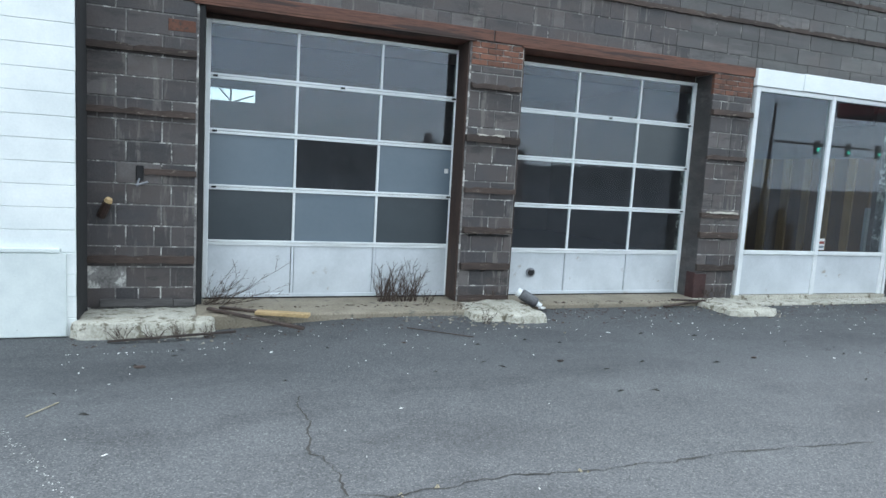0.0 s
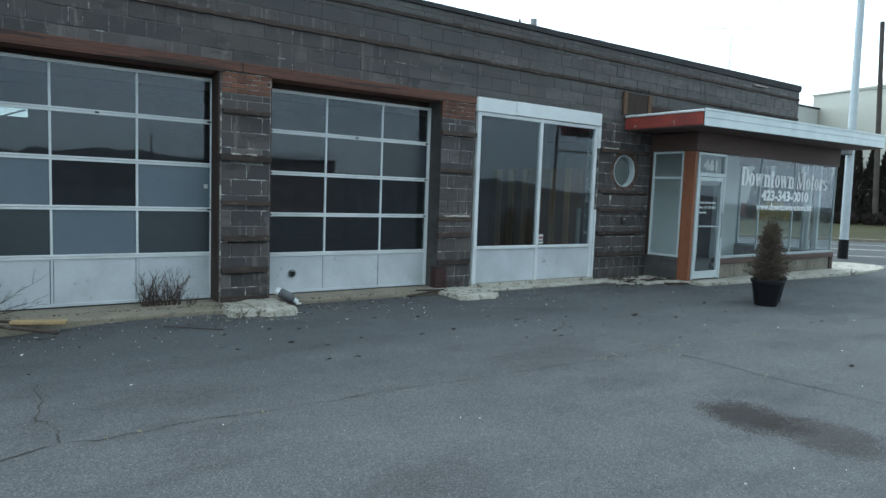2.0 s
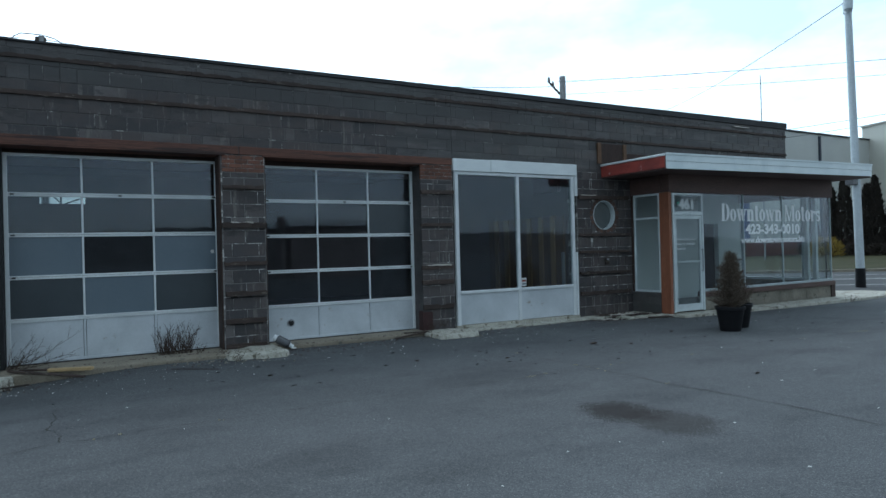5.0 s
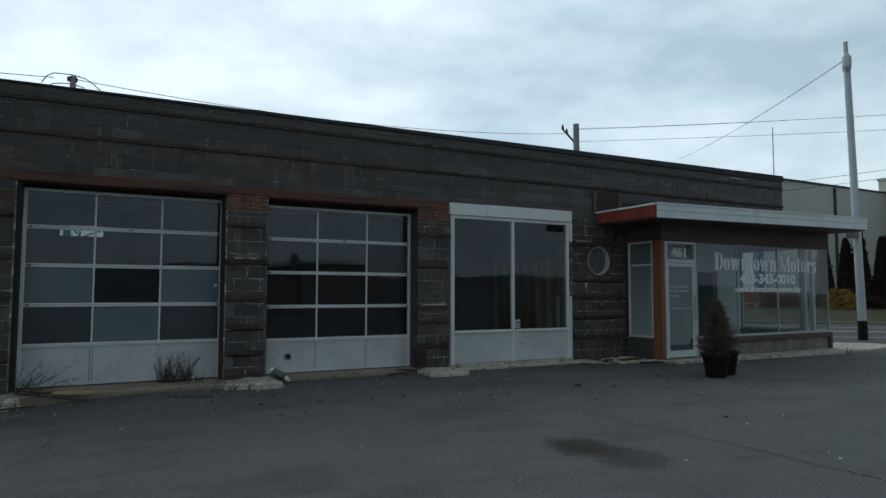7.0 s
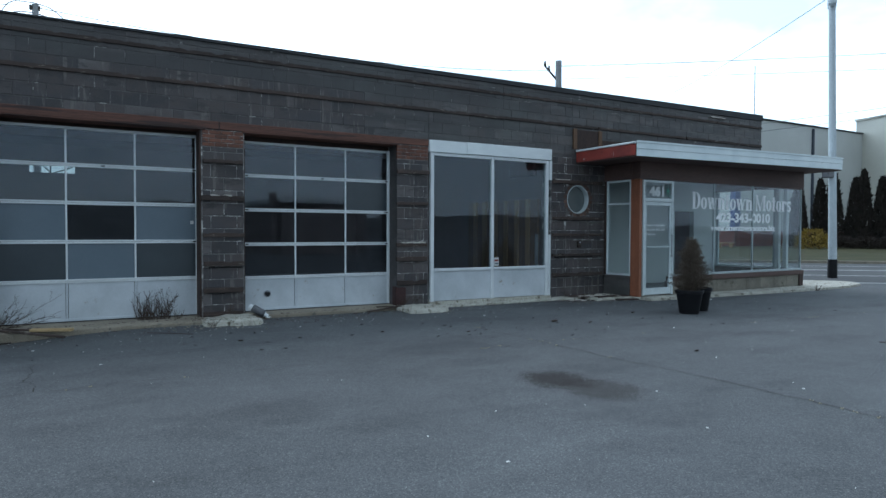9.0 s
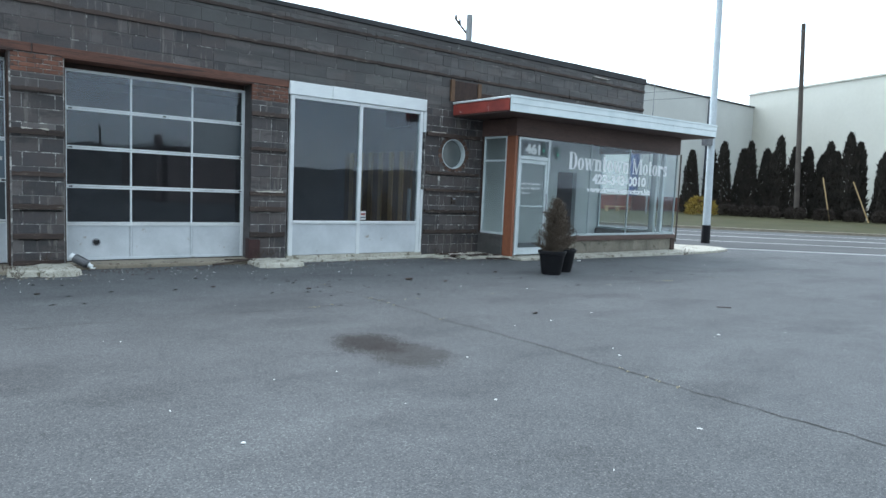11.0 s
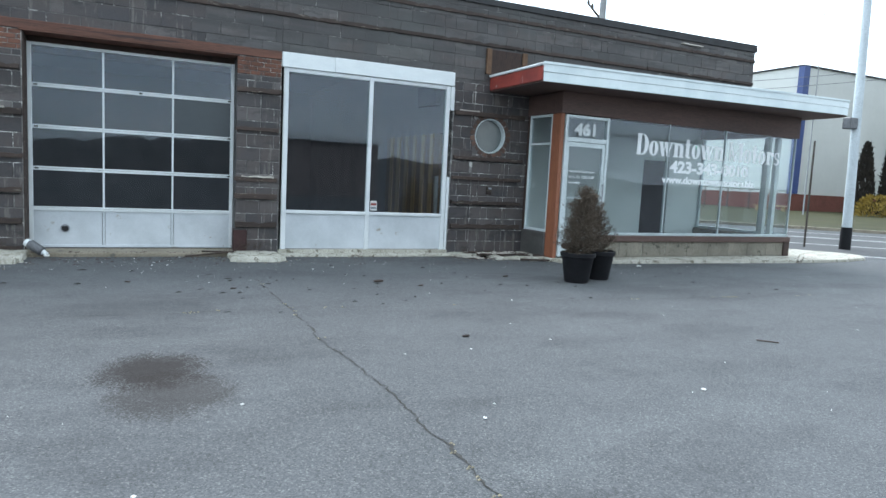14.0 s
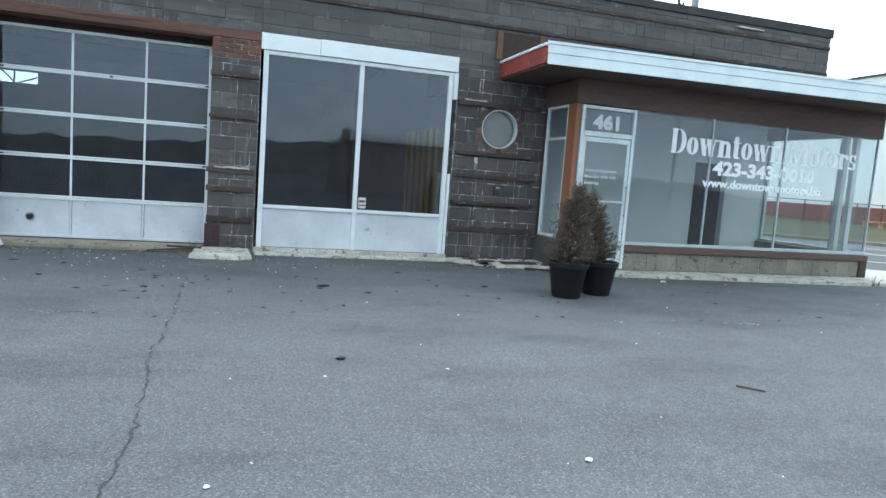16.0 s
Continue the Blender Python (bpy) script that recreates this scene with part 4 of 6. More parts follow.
# ---- canopy ----
def canopy():
    c = thing("canopy", (0, 0, 0), "flat canopy with a white metal fascia and a faded red end", "canopy", "", "structure")
    x0, x1, y0 = 11.25, 19.15, 5.80
    r = 0.55
    def edge(inset):
        pts = [(x0 + inset, 7.59), (x0 + inset, y0 + inset)]
        for k in range(9):
            a = -math.pi / 2 + k / 8 * math.pi / 2
            pts.append((x1 - r + (r - inset) * math.cos(a), y0 + r + (r - inset) * math.sin(a)))
        return pts + [(x1 - inset, 8.6), (X1 + 0.02, 8.6), (X1 + 0.02, 7.59)]
    bm = bmesh.new()
    prism(bm, edge(0.03), 3.06, 3.31)
    part("deck", bm, "roofing", c)
    bm = bmesh.new()
    prism(bm, edge(0.02), 3.025, 3.059)
    part("soffit", bm, "beam_wood", c, "dark brown soffit")
    def band(z0, z1, off):
        bm = bmesh.new()
        outer, inner = edge(-off)[1:12], edge(0.025)[1:12]
        rows = [[bm.verts.new((p[0], p[1], z)) for p in pts] for pts, z in ((inner, z0), (outer, z0), (outer, z1), (inner, z1))]
        for a, b in zip(rows, rows[1:] + rows[:1]):
            for k in range(len(a) - 1):
                bm.faces.new((a[k], a[k + 1], b[k + 1], b[k]))
        for k in (0, -1):
            bm.faces.new([q[k] for q in rows])
        return bm
    part("fascia", band(3.03, 3.175, 0.0), "fascia", c, "white metal fascia")
    part("fascia", band(3.18, 3.30, 0.008), "fascia", c, "white metal fascia")
    part("fascia_cap", band(3.302, 3.34, 0.022), "fascia", c, "white metal drip edge")
    part("red_end", boxes((x0 - 0.008, x0 + 0.02, y0 + 0.03, 7.585, 3.05, 3.28), soft=0.004), "red_paint", c, "faded red painted end")
    part("end_cap", boxes((x0 - 0.03, x0 + 0.03, y0 + 0.03, 7.585, 3.282, 3.325), soft=0.008), "white_paint", c, "bent white end flashing")
    return c


awning = canopy()
awning.matrix_world = pose(11.25, 0, 0, 0, -0.75, 0) @ pose(-11.25, 0, 0)
for k, x in enumerate((11.10, 11.86, 12.9, 13.9, 14.9, 15.9, 16.9)):
    part("upright", boxes((x, x + 0.10, FY - 0.05, FY - 0.002, 3.345, 3.80 if k < 2 else 3.52), soft=0.006), "tan_upright" if k < 2 else "old_wood", wall, "rough brown wooden upright")



for x0, x1, z1 in ((11.203, 11.857, 3.79), (11.963, 12.897, 3.60)):
    part("infill_board", boxes((x0, x1, FY - 0.028, FY - 0.006, 3.35, z1), soft=0.004), "brown_jamb", wall, "dark brown board between the uprights")


# ---- white building next door ----
def white_neighbour():
    x1, y = -0.845, 7.05
    w = solid("wall_neighbour", boxes((-7.0, x1 - 0.004, y + 0.008, 12.0, -0.2, 5.2)), "white_wall", "white painted block wall of the next building", "wall", "structure")
    z = -0.14
    k = 0
    while z < 5.1:
        part("board", boxes((-6.9, x1 - 0.001 * (k % 3), y - 0.003, y + 0.05, z + 0.002, z + 0.2), soft=0.004), "white_wall", w)
        z, k = z + 0.203, k + 1
    d = thing("loading_hatch", (-4.263, y - 0.05, -0.10), "scuffed white painted metal hatch against the white wall", "hatch", "", "structure")
    part("hatch_panel", boxes((0.0, 3.345, 0.0, 0.044, 0.0, 0.77), soft=0.008), "chipped_paint", d, "dented white sheet metal")
    part("hatch_rim", boxes((0.0, 3.30, -0.012, 0.044, 0.772, 0.815), soft=0.008), "chipped_paint", d, "chipped white rim")
    part("base_strip", boxes((-6.9, x1 - 0.004, y - 0.012, y + 0.05, -0.2, -0.145), soft=0.004), "dark_void", w, "black rotten strip at the foot")
    solid("corner_trim", boxes((-0.8445, -0.832, 7.062, 7.60, -0.15, 4.5), (-0.875, -0.846, 7.59, 7.606, -0.15, 4.5)), "dark_void", "near-black facing on the return beside the white wall", "wall", "structure")


white_neighbour()


# ---- concrete steps and kerbs at the foot of the front ----
def slab(x0, x1, y0, y1, h, label, low=0.0):
    bm = bmesh.new()
    r, pts = 0.16, [(x0 + 0.02, y1), (x1 - 0.02, y1)]
    for cx, cy, a0 in ((x1 - r, y0 + r, 0), (x0 + r, y0 + r, -90)):
        for k in range(6):
            a = radians(a0 - k * 18)
            pts.append((cx + r * math.cos(a) + random.uniform(-0.03, 0.03), cy + r * math.sin(a) + random.uniform(-0.03, 0.03)))
    fine = []
    for (ax, ay), (bx, by) in zip(pts, pts[1:] + pts[:1]):
        m = max(1, int(math.hypot(bx - ax, by - ay) / 0.07))
        for k in range(m):
            fine.append((ax + (bx - ax) * k / m + random.uniform(-0.014, 0.014), ay + (by - ay) * k / m + random.uniform(-0.014, 0.014)))
    cx, cy = (x0 + x1) / 2, (y0 + y1) / 2
    rows = []
    for inset, z in ((-0.01, low - 0.03), (0.0, low + 0.02), (0.004, low + (h - low) * 0.6), (0.015, low + (h - low) * 0.93), (0.04, h)):
        row = []
        for px, py in fine:
            d = math.hypot(px - cx, py - cy)
            row.append(bm.verts.new((px - (px - cx) / d * inset, py - (py - cy) / d * inset, z + (random.uniform(-0.012, 0.006) if z > 0.03 else 0))))
        rows.append(row)
    for a, b in zip(rows, rows[1:]):
        for k in range(len(a)):
            bm.faces.new((a[k], a[(k + 1) % len(a)], b[(k + 1) % len(b)], b[k]))
    top = bm.verts.new((cx, cy, h + 0.004))
    for k in range(len(fine)):
        bm.faces.new((rows[-1][k], rows[-1][(k + 1) % len(fine)], top))
    bm.faces.new(rows[0][::-1])
    return solid("concrete_bumper", bm, "white_concrete", label, "concrete bumper", "", "bumpers between the doors")


slab(-0.86, 0.36, 6.86, 7.58, 0.045, "chipped white painted concrete bumper by the white wall", -0.11)
slab(3.04, 3.46, 6.72, 7.56, 0.060, "broken pale concrete bumper between the garage doors")
slab(3.40, 3.90, 6.60, 7.56, 0.085, "broken pale concrete bumper between the garage doors")
slab(6.55, 7.36, 6.66, 7.56, 0.07, "low pale concrete bumper beside the shop window")


def curved_walk():
    bm = bmesh.new()
    pts = [(12.10, 6.18), (13.5, 6.12), (15.5, 6.05), (17.8, 5.96), (19.6, 6.05), (20.7, 6.32), (21.25, 6.75), (21.2, 7.3), (20.6, 7.9), (19.8, 9.0), (19.3, 11.6), (18.3, 11.6), (18.3, 6.8), (12.10, 6.8)]
    prism(bm, pts, -0.04, 0.055)
    bmesh.ops.bevel(bm, geom=[e for e in bm.edges if e.calc_length() > 0.2 and abs(e.verts[0].co.z - e.verts[1].co.z) < 0.01 and e.verts[0].co.z > 0], offset=0.02, segments=2, affect="EDGES")
    solid("pavement", bm, "white_concrete", "white painted walk round the showroom base", "pavement", "structure")
    x = 10.5
    while x < 12.05:
        e = min(x + random.uniform(0.25, 0.6), 12.08)
        y0 = random.uniform(7.0, 7.2) - (x - 10.5) * 0.45
        solid("broken_concrete", boxes((x + 0.01, e, y0, 7.56, -0.03, random.uniform(0.035, 0.06)), soft=0.012), "white_concrete", "broken pale concrete edge along the block wall", "concrete", "structure")
        x = e
    solid("window_apron", boxes((7.42, 10.49, 7.25, 7.545, -0.03, 0.035), soft=0.012), "white_concrete", "worn white concrete edge under the shop window", "concrete", "structure")


curved_walk()


def rubble():
    """Broken bits of concrete and mortar along the foot of the front."""
    q = random.Random(41)
    spots = [(-0.25, 6.78, 0.55, 0.10, 26), (3.25, 6.75, 0.55, 0.22, 60), (3.05, 7.05, 0.25, 0.15, 26), (7.0, 6.72, 0.5, 0.12, 34), (6.6, 7.2, 0.2, 0.12, 18), (11.2, 6.85, 0.6, 0.22, 90), (9.2, 7.18, 1.2, 0.06, 24), (2.6, 7.0, 0.8, 0.15, 30), (14.5, 5.98, 1.6, 0.05, 22)]
    bm = bmesh.new()
    for cx, cy, sx, sy, count in spots:
        for _ in range(count):
            x, y = q.gauss(cx, sx * 0.6), q.gauss(cy, sy)
            r = q.uniform(0.006, 0.022) * (1.7 if q.random() < 0.10 else 1.0)
            z = dip(x, y) + (0.056 if y > 7.36 and 0.2 < x < 6.6 else 0.0)
            pts = [(math.cos(k * 1.257 + q.uniform(-0.4, 0.4)) * r * q.uniform(0.6, 1.1), math.sin(k * 1.257) * r * q.uniform(0.5, 0.9)) for k in range(5)]
            low = [bm.verts.new((x + u, y + v, z - 0.002)) for u, v in pts]
            top = [bm.verts.new((x + u * 0.7, y + v * 0.7, z + r * q.uniform(0.35, 0.8))) for u, v in pts]
            for k in range(5):
                bm.faces.new((low[k], low[(k + 1) % 5], top[(k + 1) % 5], top[k]))
            bm.faces.new(top)
    solid("concrete_rubble", bm, "rubble", "pale broken concrete bits at the wall foot", "rubble", "stuff")


rubble()


# ---- plants in tubs ----
def sprays(bm, rnd, count, shape, size, droop=0.0):
    for _ in range(count):
        p, out = shape(rnd)
        d = (Vector(out) + Vector((rnd.gauss(0, 0.45), rnd.gauss(0, 0.45), rnd.gauss(0.25 - droop, 0.4)))).normalized()
        side = d.orthogonal().normalized()
        side.rotate(Matrix.Rotation(rnd.uniform(0, 6.28), 3, d))
        s = size * rnd.uniform(0.5, 1.4)
        a, b, c, e = p, p + d * s * 0.5 + side * s * 0.16, p + d * s, p + d * s * 0.5 - side * s * 0.16
        bm.faces.new([bm.verts.new(v) for v in (a, b, c, e)])


def tub(loc, label):
    t = thing("planter", loc, label, "planter", "planters by the entrance")
    bm = bmesh.new()
    lathe(bm, ((0.165, 0.0), (0.175, 0.025), (0.228, 0.36), (0.234, 0.368), (0.250, 0.374), (0.255, 0.425), (0.245, 0.432), (0.230, 0.41), (0.226, 0.35)), 32)
    part("pot", bm, "black_plastic", t, "black ribbed plastic pot")
    bm = bmesh.new()
    lathe(bm, ((0.225, 0.351), (0.22, 0.375), (0.10, 0.395)), 24)
    part("soil", bm, "soil", t)
    return t


def dead_conifer(t, height, radius, count, seed, lean):
    """A dried potted evergreen: many thin branchlets, each with its own tuft of needles, and gaps between."""
    rnd = random.Random(seed)
    wood, leaf = bmesh.new(), bmesh.new()
    base = 0.37
    rod(wood, (0, 0, base), (lean * 0.6, 0.01, base + height * 0.6), 0.018, 0.010, 7)
    rod(wood, (lean * 0.6, 0.01, base + height * 0.6), (lean, 0.02, base + height * 1.03), 0.010, 0.003, 6)
    for _ in range(count):
        h, a = rnd.random() ** 1.15, rnd.uniform(0, 6.28)
        lobe = 1 + 0.20 * math.sin(2 * a + 7 * h + seed) + rnd.gauss(0, 0.12)
        wide = 0.75 + 1.0 * h if h < 0.25 else (1.0 - (h - 0.25) / 0.80) ** 0.62
        r = radius * wide * lobe * rnd.uniform(0.55, 1.0)
        z = base + h * height
        a0 = Vector((lean * h, 0.01, z - 0.02))
        a1 = a0 + Vector((r * math.cos(a), r * math.sin(a), 0.06 + rnd.uniform(0.0, 0.11)))
        rod(wood, a0, a1, 0.0035, 0.0012, 3, False)
        for _ in range(26):
            f = rnd.uniform(0.25, 1.05)
            p = a0.lerp(a1, f) + Vector((rnd.gauss(0, 0.013), rnd.gauss(0, 0.013), rnd.gauss(0, 0.013)))
            d = ((a1 - a0).normalized() * 0.8 + Vector((rnd.gauss(0, 0.5), rnd.gauss(0, 0.5), rnd.gauss(0.35, 0.4)))).normalized()
            side = d.orthogonal().normalized()
            side.rotate(Matrix.Rotation(rnd.uniform(0, 6.28), 3, d))
            n = rnd.uniform(0.018, 0.046)
            leaf.faces.new([leaf.verts.new(v) for v in (p, p + d * n * 0.5 + side * n * 0.13, p + d * n, p + d * n * 0.5 - side * n * 0.13)])
    part("stem", wood, "twig", t, "thin bare branches")
    part("foliage", leaf, "dead_leaf", t, "dry brown needles")


pot_a = tub((11.05, 4.34, 0.0), "black plastic tub with a dead brown conifer")
dead_conifer(pot_a, 0.88, 0.34, 520, 3, 0.06)
pot_b = tub((11.60, 4.58, 0.0), "black plastic tub with a thin dried conifer")
dead_conifer(pot_b, 0.84, 0.29, 330, 8, -0.16)


# ---- weeds and debris ----
def twigs(bm, rnd, root, way, length, r, depth):
    p, d = Vector(root), Vector(way).normalized()
    n = 4
    for k in range(n):
        q = p + d * length / n
        rod(bm, p, q, r * (1 - k / n * 0.6), r * (1 - (k + 1) / n * 0.6), 5, False)
        p = q
        d = (d + Vector((rnd.gauss(0, 0.13), rnd.gauss(0, 0.08), rnd.gauss(0.03, 0.13)))).normalized()
        if depth:
            for _ in range(2):
                side = (d + Vector((rnd.gauss(0, 0.55), rnd.gauss(0, 0.25), rnd.gauss(0.2, 0.4)))).normalized()
                twigs(bm, rnd, p, side, length * rnd.uniform(0.12, 0.30), r * 0.55, depth - 1)


def weed(name, loc, label, ways, seed, spread=0.05):
    rnd = random.Random(seed)
    bm = bmesh.new()
    for way, length, r in ways:
        twigs(bm, rnd, (rnd.uniform(-spread, spread), rnd.uniform(-0.04, 0.04), 0.0), way, length, r, 2)
    ob = solid(name, bm, "twig", label, "weed", "", "dead weeds")
    ob.location = loc
    return ob


rnd = random.Random(4)
weed("dead_weed", (2.42, 7.66, 0.05), "clump of dry brown weeds growing before the garage door", [((rnd.uniform(-0.5, 0.5), -0.05, 1), rnd.uniform(0.10, 0.42), 0.0044) for _ in range(78)], 5, 0.25)
weed("dead_weed", (0.36, 7.62, 0.05), "dead weeds leaning over at the door corner", [((0.8, -0.1, 0.34), 0.75, 0.004), ((0.85, -0.25, 0.16), 0.6, 0.004), ((0.50, 0, 0.72), 0.5, 0.003), ((0.9, -0.1, 0.06), 0.7, 0.004), ((0.9, -0.2, 0.10), 0.5, 0.003), ((-0.1, -0.1, 0.6), 0.2, 0.003), ((0.3, -0.2, 0.3), 0.3, 0.003)] + [((rnd.uniform(0.1, 0.9), rnd.uniform(-0.4, 0.0), rnd.uniform(0.05, 0.6)), rnd.uniform(0.15, 0.5), 0.0035) for _ in range(16)], 9, 0.12)
for loc, seed in (((7.05, 7.50, 0.10), 21), ((3.55, 7.45, 0.10), 22), ((10.75, 7.35, 0.05), 23), ((6.85, 7.52, 0.10), 24), ((0.05, 6.80, -0.10), 25), ((17.9, 5.95, 0.0), 26), ((-0.45, 6.79, -0.10), 27), ((-0.15, 6.78, -0.10), 28), ((0.30, 6.80, -0.10), 29), ((3.12, 6.66, 0.0), 30), ((3.02, 7.15, 0.0), 31), ((6.62, 7.30, 0.05), 32), ((2.75, 7.55, 0.05), 33)):
    r2 = random.Random(seed)
    weed("dry_grass_tuft", loc, "small tuft of dry grass at the wall foot", [((r2.uniform(-0.7, 0.7), r2.uniform(-0.5, 0.2), 0.7), r2.uniform(0.07, 0.15), 0.0025) for _ in range(12)], seed)


def timber(name, a, b, w, h, material, label, category="plank"):
    a, b = Vector(a), Vector(b)
    length = (b - a).length
    bm = boxes((0, length, -w / 2, w / 2, 0, h), soft=min(w, h) * 0.14)
    for v in bm.verts:
        v.co.y += random.uniform(-1, 1) * w * 0.06
    ob = solid(name, bm, material, label, category)
    d = (b - a).normalized()
    ob.matrix_world = Matrix.Translation(a) @ d.to_track_quat("X", "Z").to_matrix().to_4x4()
    return ob


timber("plank", (0.76, 7.10, 0.055), (1.27, 6.90, 0.055), 0.10, 0.04, "tan_wood", "short yellow lumber offcut lying by the garage door")
timber("plank", (0.30, 7.25, 0.075), (1.16, 6.55, 0.012), 0.05, 0.03, "old_wood", "dark broken stick of wood on the asphalt")
timber("plank", (0.42, 7.38, 0.058), (1.0, 7.02, 0.06), 0.05, 0.025, "old_wood", "dark broken stick of wood on the asphalt")
timber("plank", (5.95, 7.25, 0.008), (6.62, 7.32, 0.065), 0.05, 0.02, "old_wood", "dark thin lath beside the bumper")
timber("plank", (6.2, 7.42, 0.064), (6.66, 7.30, 0.066), 0.04, 0.02, "old_wood", "dark thin lath beside the bumper")
timber("plank", (10.9, 7.15, 0.062), (11.6, 6.98, 0.066), 0.06, 0.025, "white_wood", "pale split lath at the wall foot")
timber("plank", (11.2, 6.82, 0.06), (11.75, 6.95, 0.064), 0.07, 0.03, "old_wood", "dark rotten board at the wall foot")
timber("plank", (11.5, 6.62, 0.012), (12.0, 6.45, 0.012), 0.06, 0.03, "old_wood", "dark rotten board at the wall foot")
timber("plank", (10.8, 6.95, 0.058), (11.2, 7.1, 0.058), 0.05, 0.02, "old_wood", "dark rotten board at the wall foot")
timber("plank", (-0.55, 6.72, -0.095), (0.55, 6.76, -0.045), 0.03, 0.018, "old_wood", "dark thin stick on the asphalt")
timber("stick", (10.64, 0.92, 0.004), (10.77, 0.78, 0.004), 0.012, 0.010, "old_wood", "short dark stick lying on the asphalt", "stick")
timber("stick", (2.2, 6.55, 0.004), (2.75, 6.1, 0.004), 0.009, 0.008, "old_wood", "thin brown twig on the asphalt", "stick")
timber("stick", (-0.75, 4.7, -0.012), (-0.62, 4.95, -0.02), 0.007, 0.006, "straw", "straw-coloured stem on the asphalt", "stick")


q9 = random.Random(19)
for k in range(36):
    x, y, a = q9.uniform(10.55, 12.0), q9.uniform(6.75, 7.45), q9.uniform(-0.5, 0.5)
    ln = q9.uniform(0.10, 0.34)
    z = 0.062 if y > 7.25 - (x - 10.5) * 0.45 else 0.004
    timber("splinter", (x, y, z), (x + ln * math.cos(a), y + ln * math.sin(a) * 0.6, z), q9.uniform(0.02, 0.05), q9.uniform(0.012, 0.025), q9.choice(("old_wood", "old_wood", "white_wood", "twig")), "splintered piece of wood at the wall foot", "wood scrap")


def canister():
    c = thing("canister", (3.99, 7.36, 0.135), "grey metal canister with a bright cap lying at the door", "canister")
    bm = bmesh.new()
    lathe(bm, ((0.045, -0.13), (0.066, -0.11), (0.070, 0.08), (0.056, 0.10)), 18)
    part("body", bm, "dull_can", c)
    bm = bmesh.new()
    lathe(bm, ((0.054, 0.101), (0.054, 0.15), (0.03, 0.16)), 16)
    part("cap", bm, "white_paint", c, "white cap")
    bm = bmesh.new()
    lathe(bm, ((0.03, -0.19), (0.035, -0.14), (0.044, -0.131)), 14)
    part("neck", bm, "white_paint", c, "bright metal neck")
    c.rotation_euler = (radians(0), radians(-62), radians(-28))
    solid("crumpled_bag", crumple(0.05, 7), "paper", "crumpled grey plastic scrap beside the canister", "litter").location = (4.14, 7.26, 0.03)


def crumple(r, seed):
    q = random.Random(seed)
    bm = bmesh.new()
    bmesh.ops.create_icosphere(bm, subdivisions=2, radius=r)
    for v in bm.verts:
        v.co *= q.uniform(0.6, 1.15)
        v.co.z *= 0.4
    return bm


canister()

pl = thing("red_plate", (6.70, FY - 0.012, 0.06), "rusty dark red metal guard at the pillar foot", "guard plate")
part("plate", boxes((0, 0.20, -0.004, 0.010, 0, 0.34), soft=0.004), "dark_red", pl)
part("flange", boxes((-0.012, 0.0, -0.004, 0.16, 0, 0.36), soft=0.003), "dark_red", pl)

hk = thing("wall_bracket", (-0.36, FY - 0.01, 1.36), "rusty bracket hanging on the block wall", "bracket")
part("bracket_plate", boxes((-0.035, 0.035, -0.02, 0.008, -0.02, 0.13), soft=0.006), "dark_void", hk)
bm = bmesh.new()
rod(bm, (-0.03, -0.03, -0.07), (0.08, -0.03, -0.03), 0.012, 0.012, 8)
rod(bm, (-0.03, -0.03, -0.07), (0.0, -0.02, 0.0), 0.010, 0.010, 8)
part("hook", bm, "grey_metal", hk, "bent grey hook")
hk = thing("wall_stub", (-0.66, FY - 0.01, 1.02), "broken rusty pipe stub with a pale end on the block wall", "pipe stub")
bm = bmesh.new()
rod(bm, (-0.05, 0.006, -0.05), (0.02, -0.07, 0.10), 0.045, 0.04, 10)
part("pipe", bm, "brown_jamb", hk)
bm = bmesh.new()
rod(bm, (0.021, -0.071, 0.102), (0.035, -0.085, 0.13), 0.042, 0.03, 10)
part("pipe_end", bm, "tan_wood", hk, "pale broken end")

sc = thing("conduit_box", (11.30, FY - 0.012, 1.20), "small rusted junction box on the block wall", "junction box")
part("box_body", boxes((-0.05, 0.05, -0.035, 0.010, -0.07, 0.07), soft=0.006), "old_wood", sc)
part("box_lid", boxes((-0.03, 0.04, -0.045, -0.036, 0.03, 0.065), soft=0.004), "grey_metal", sc)


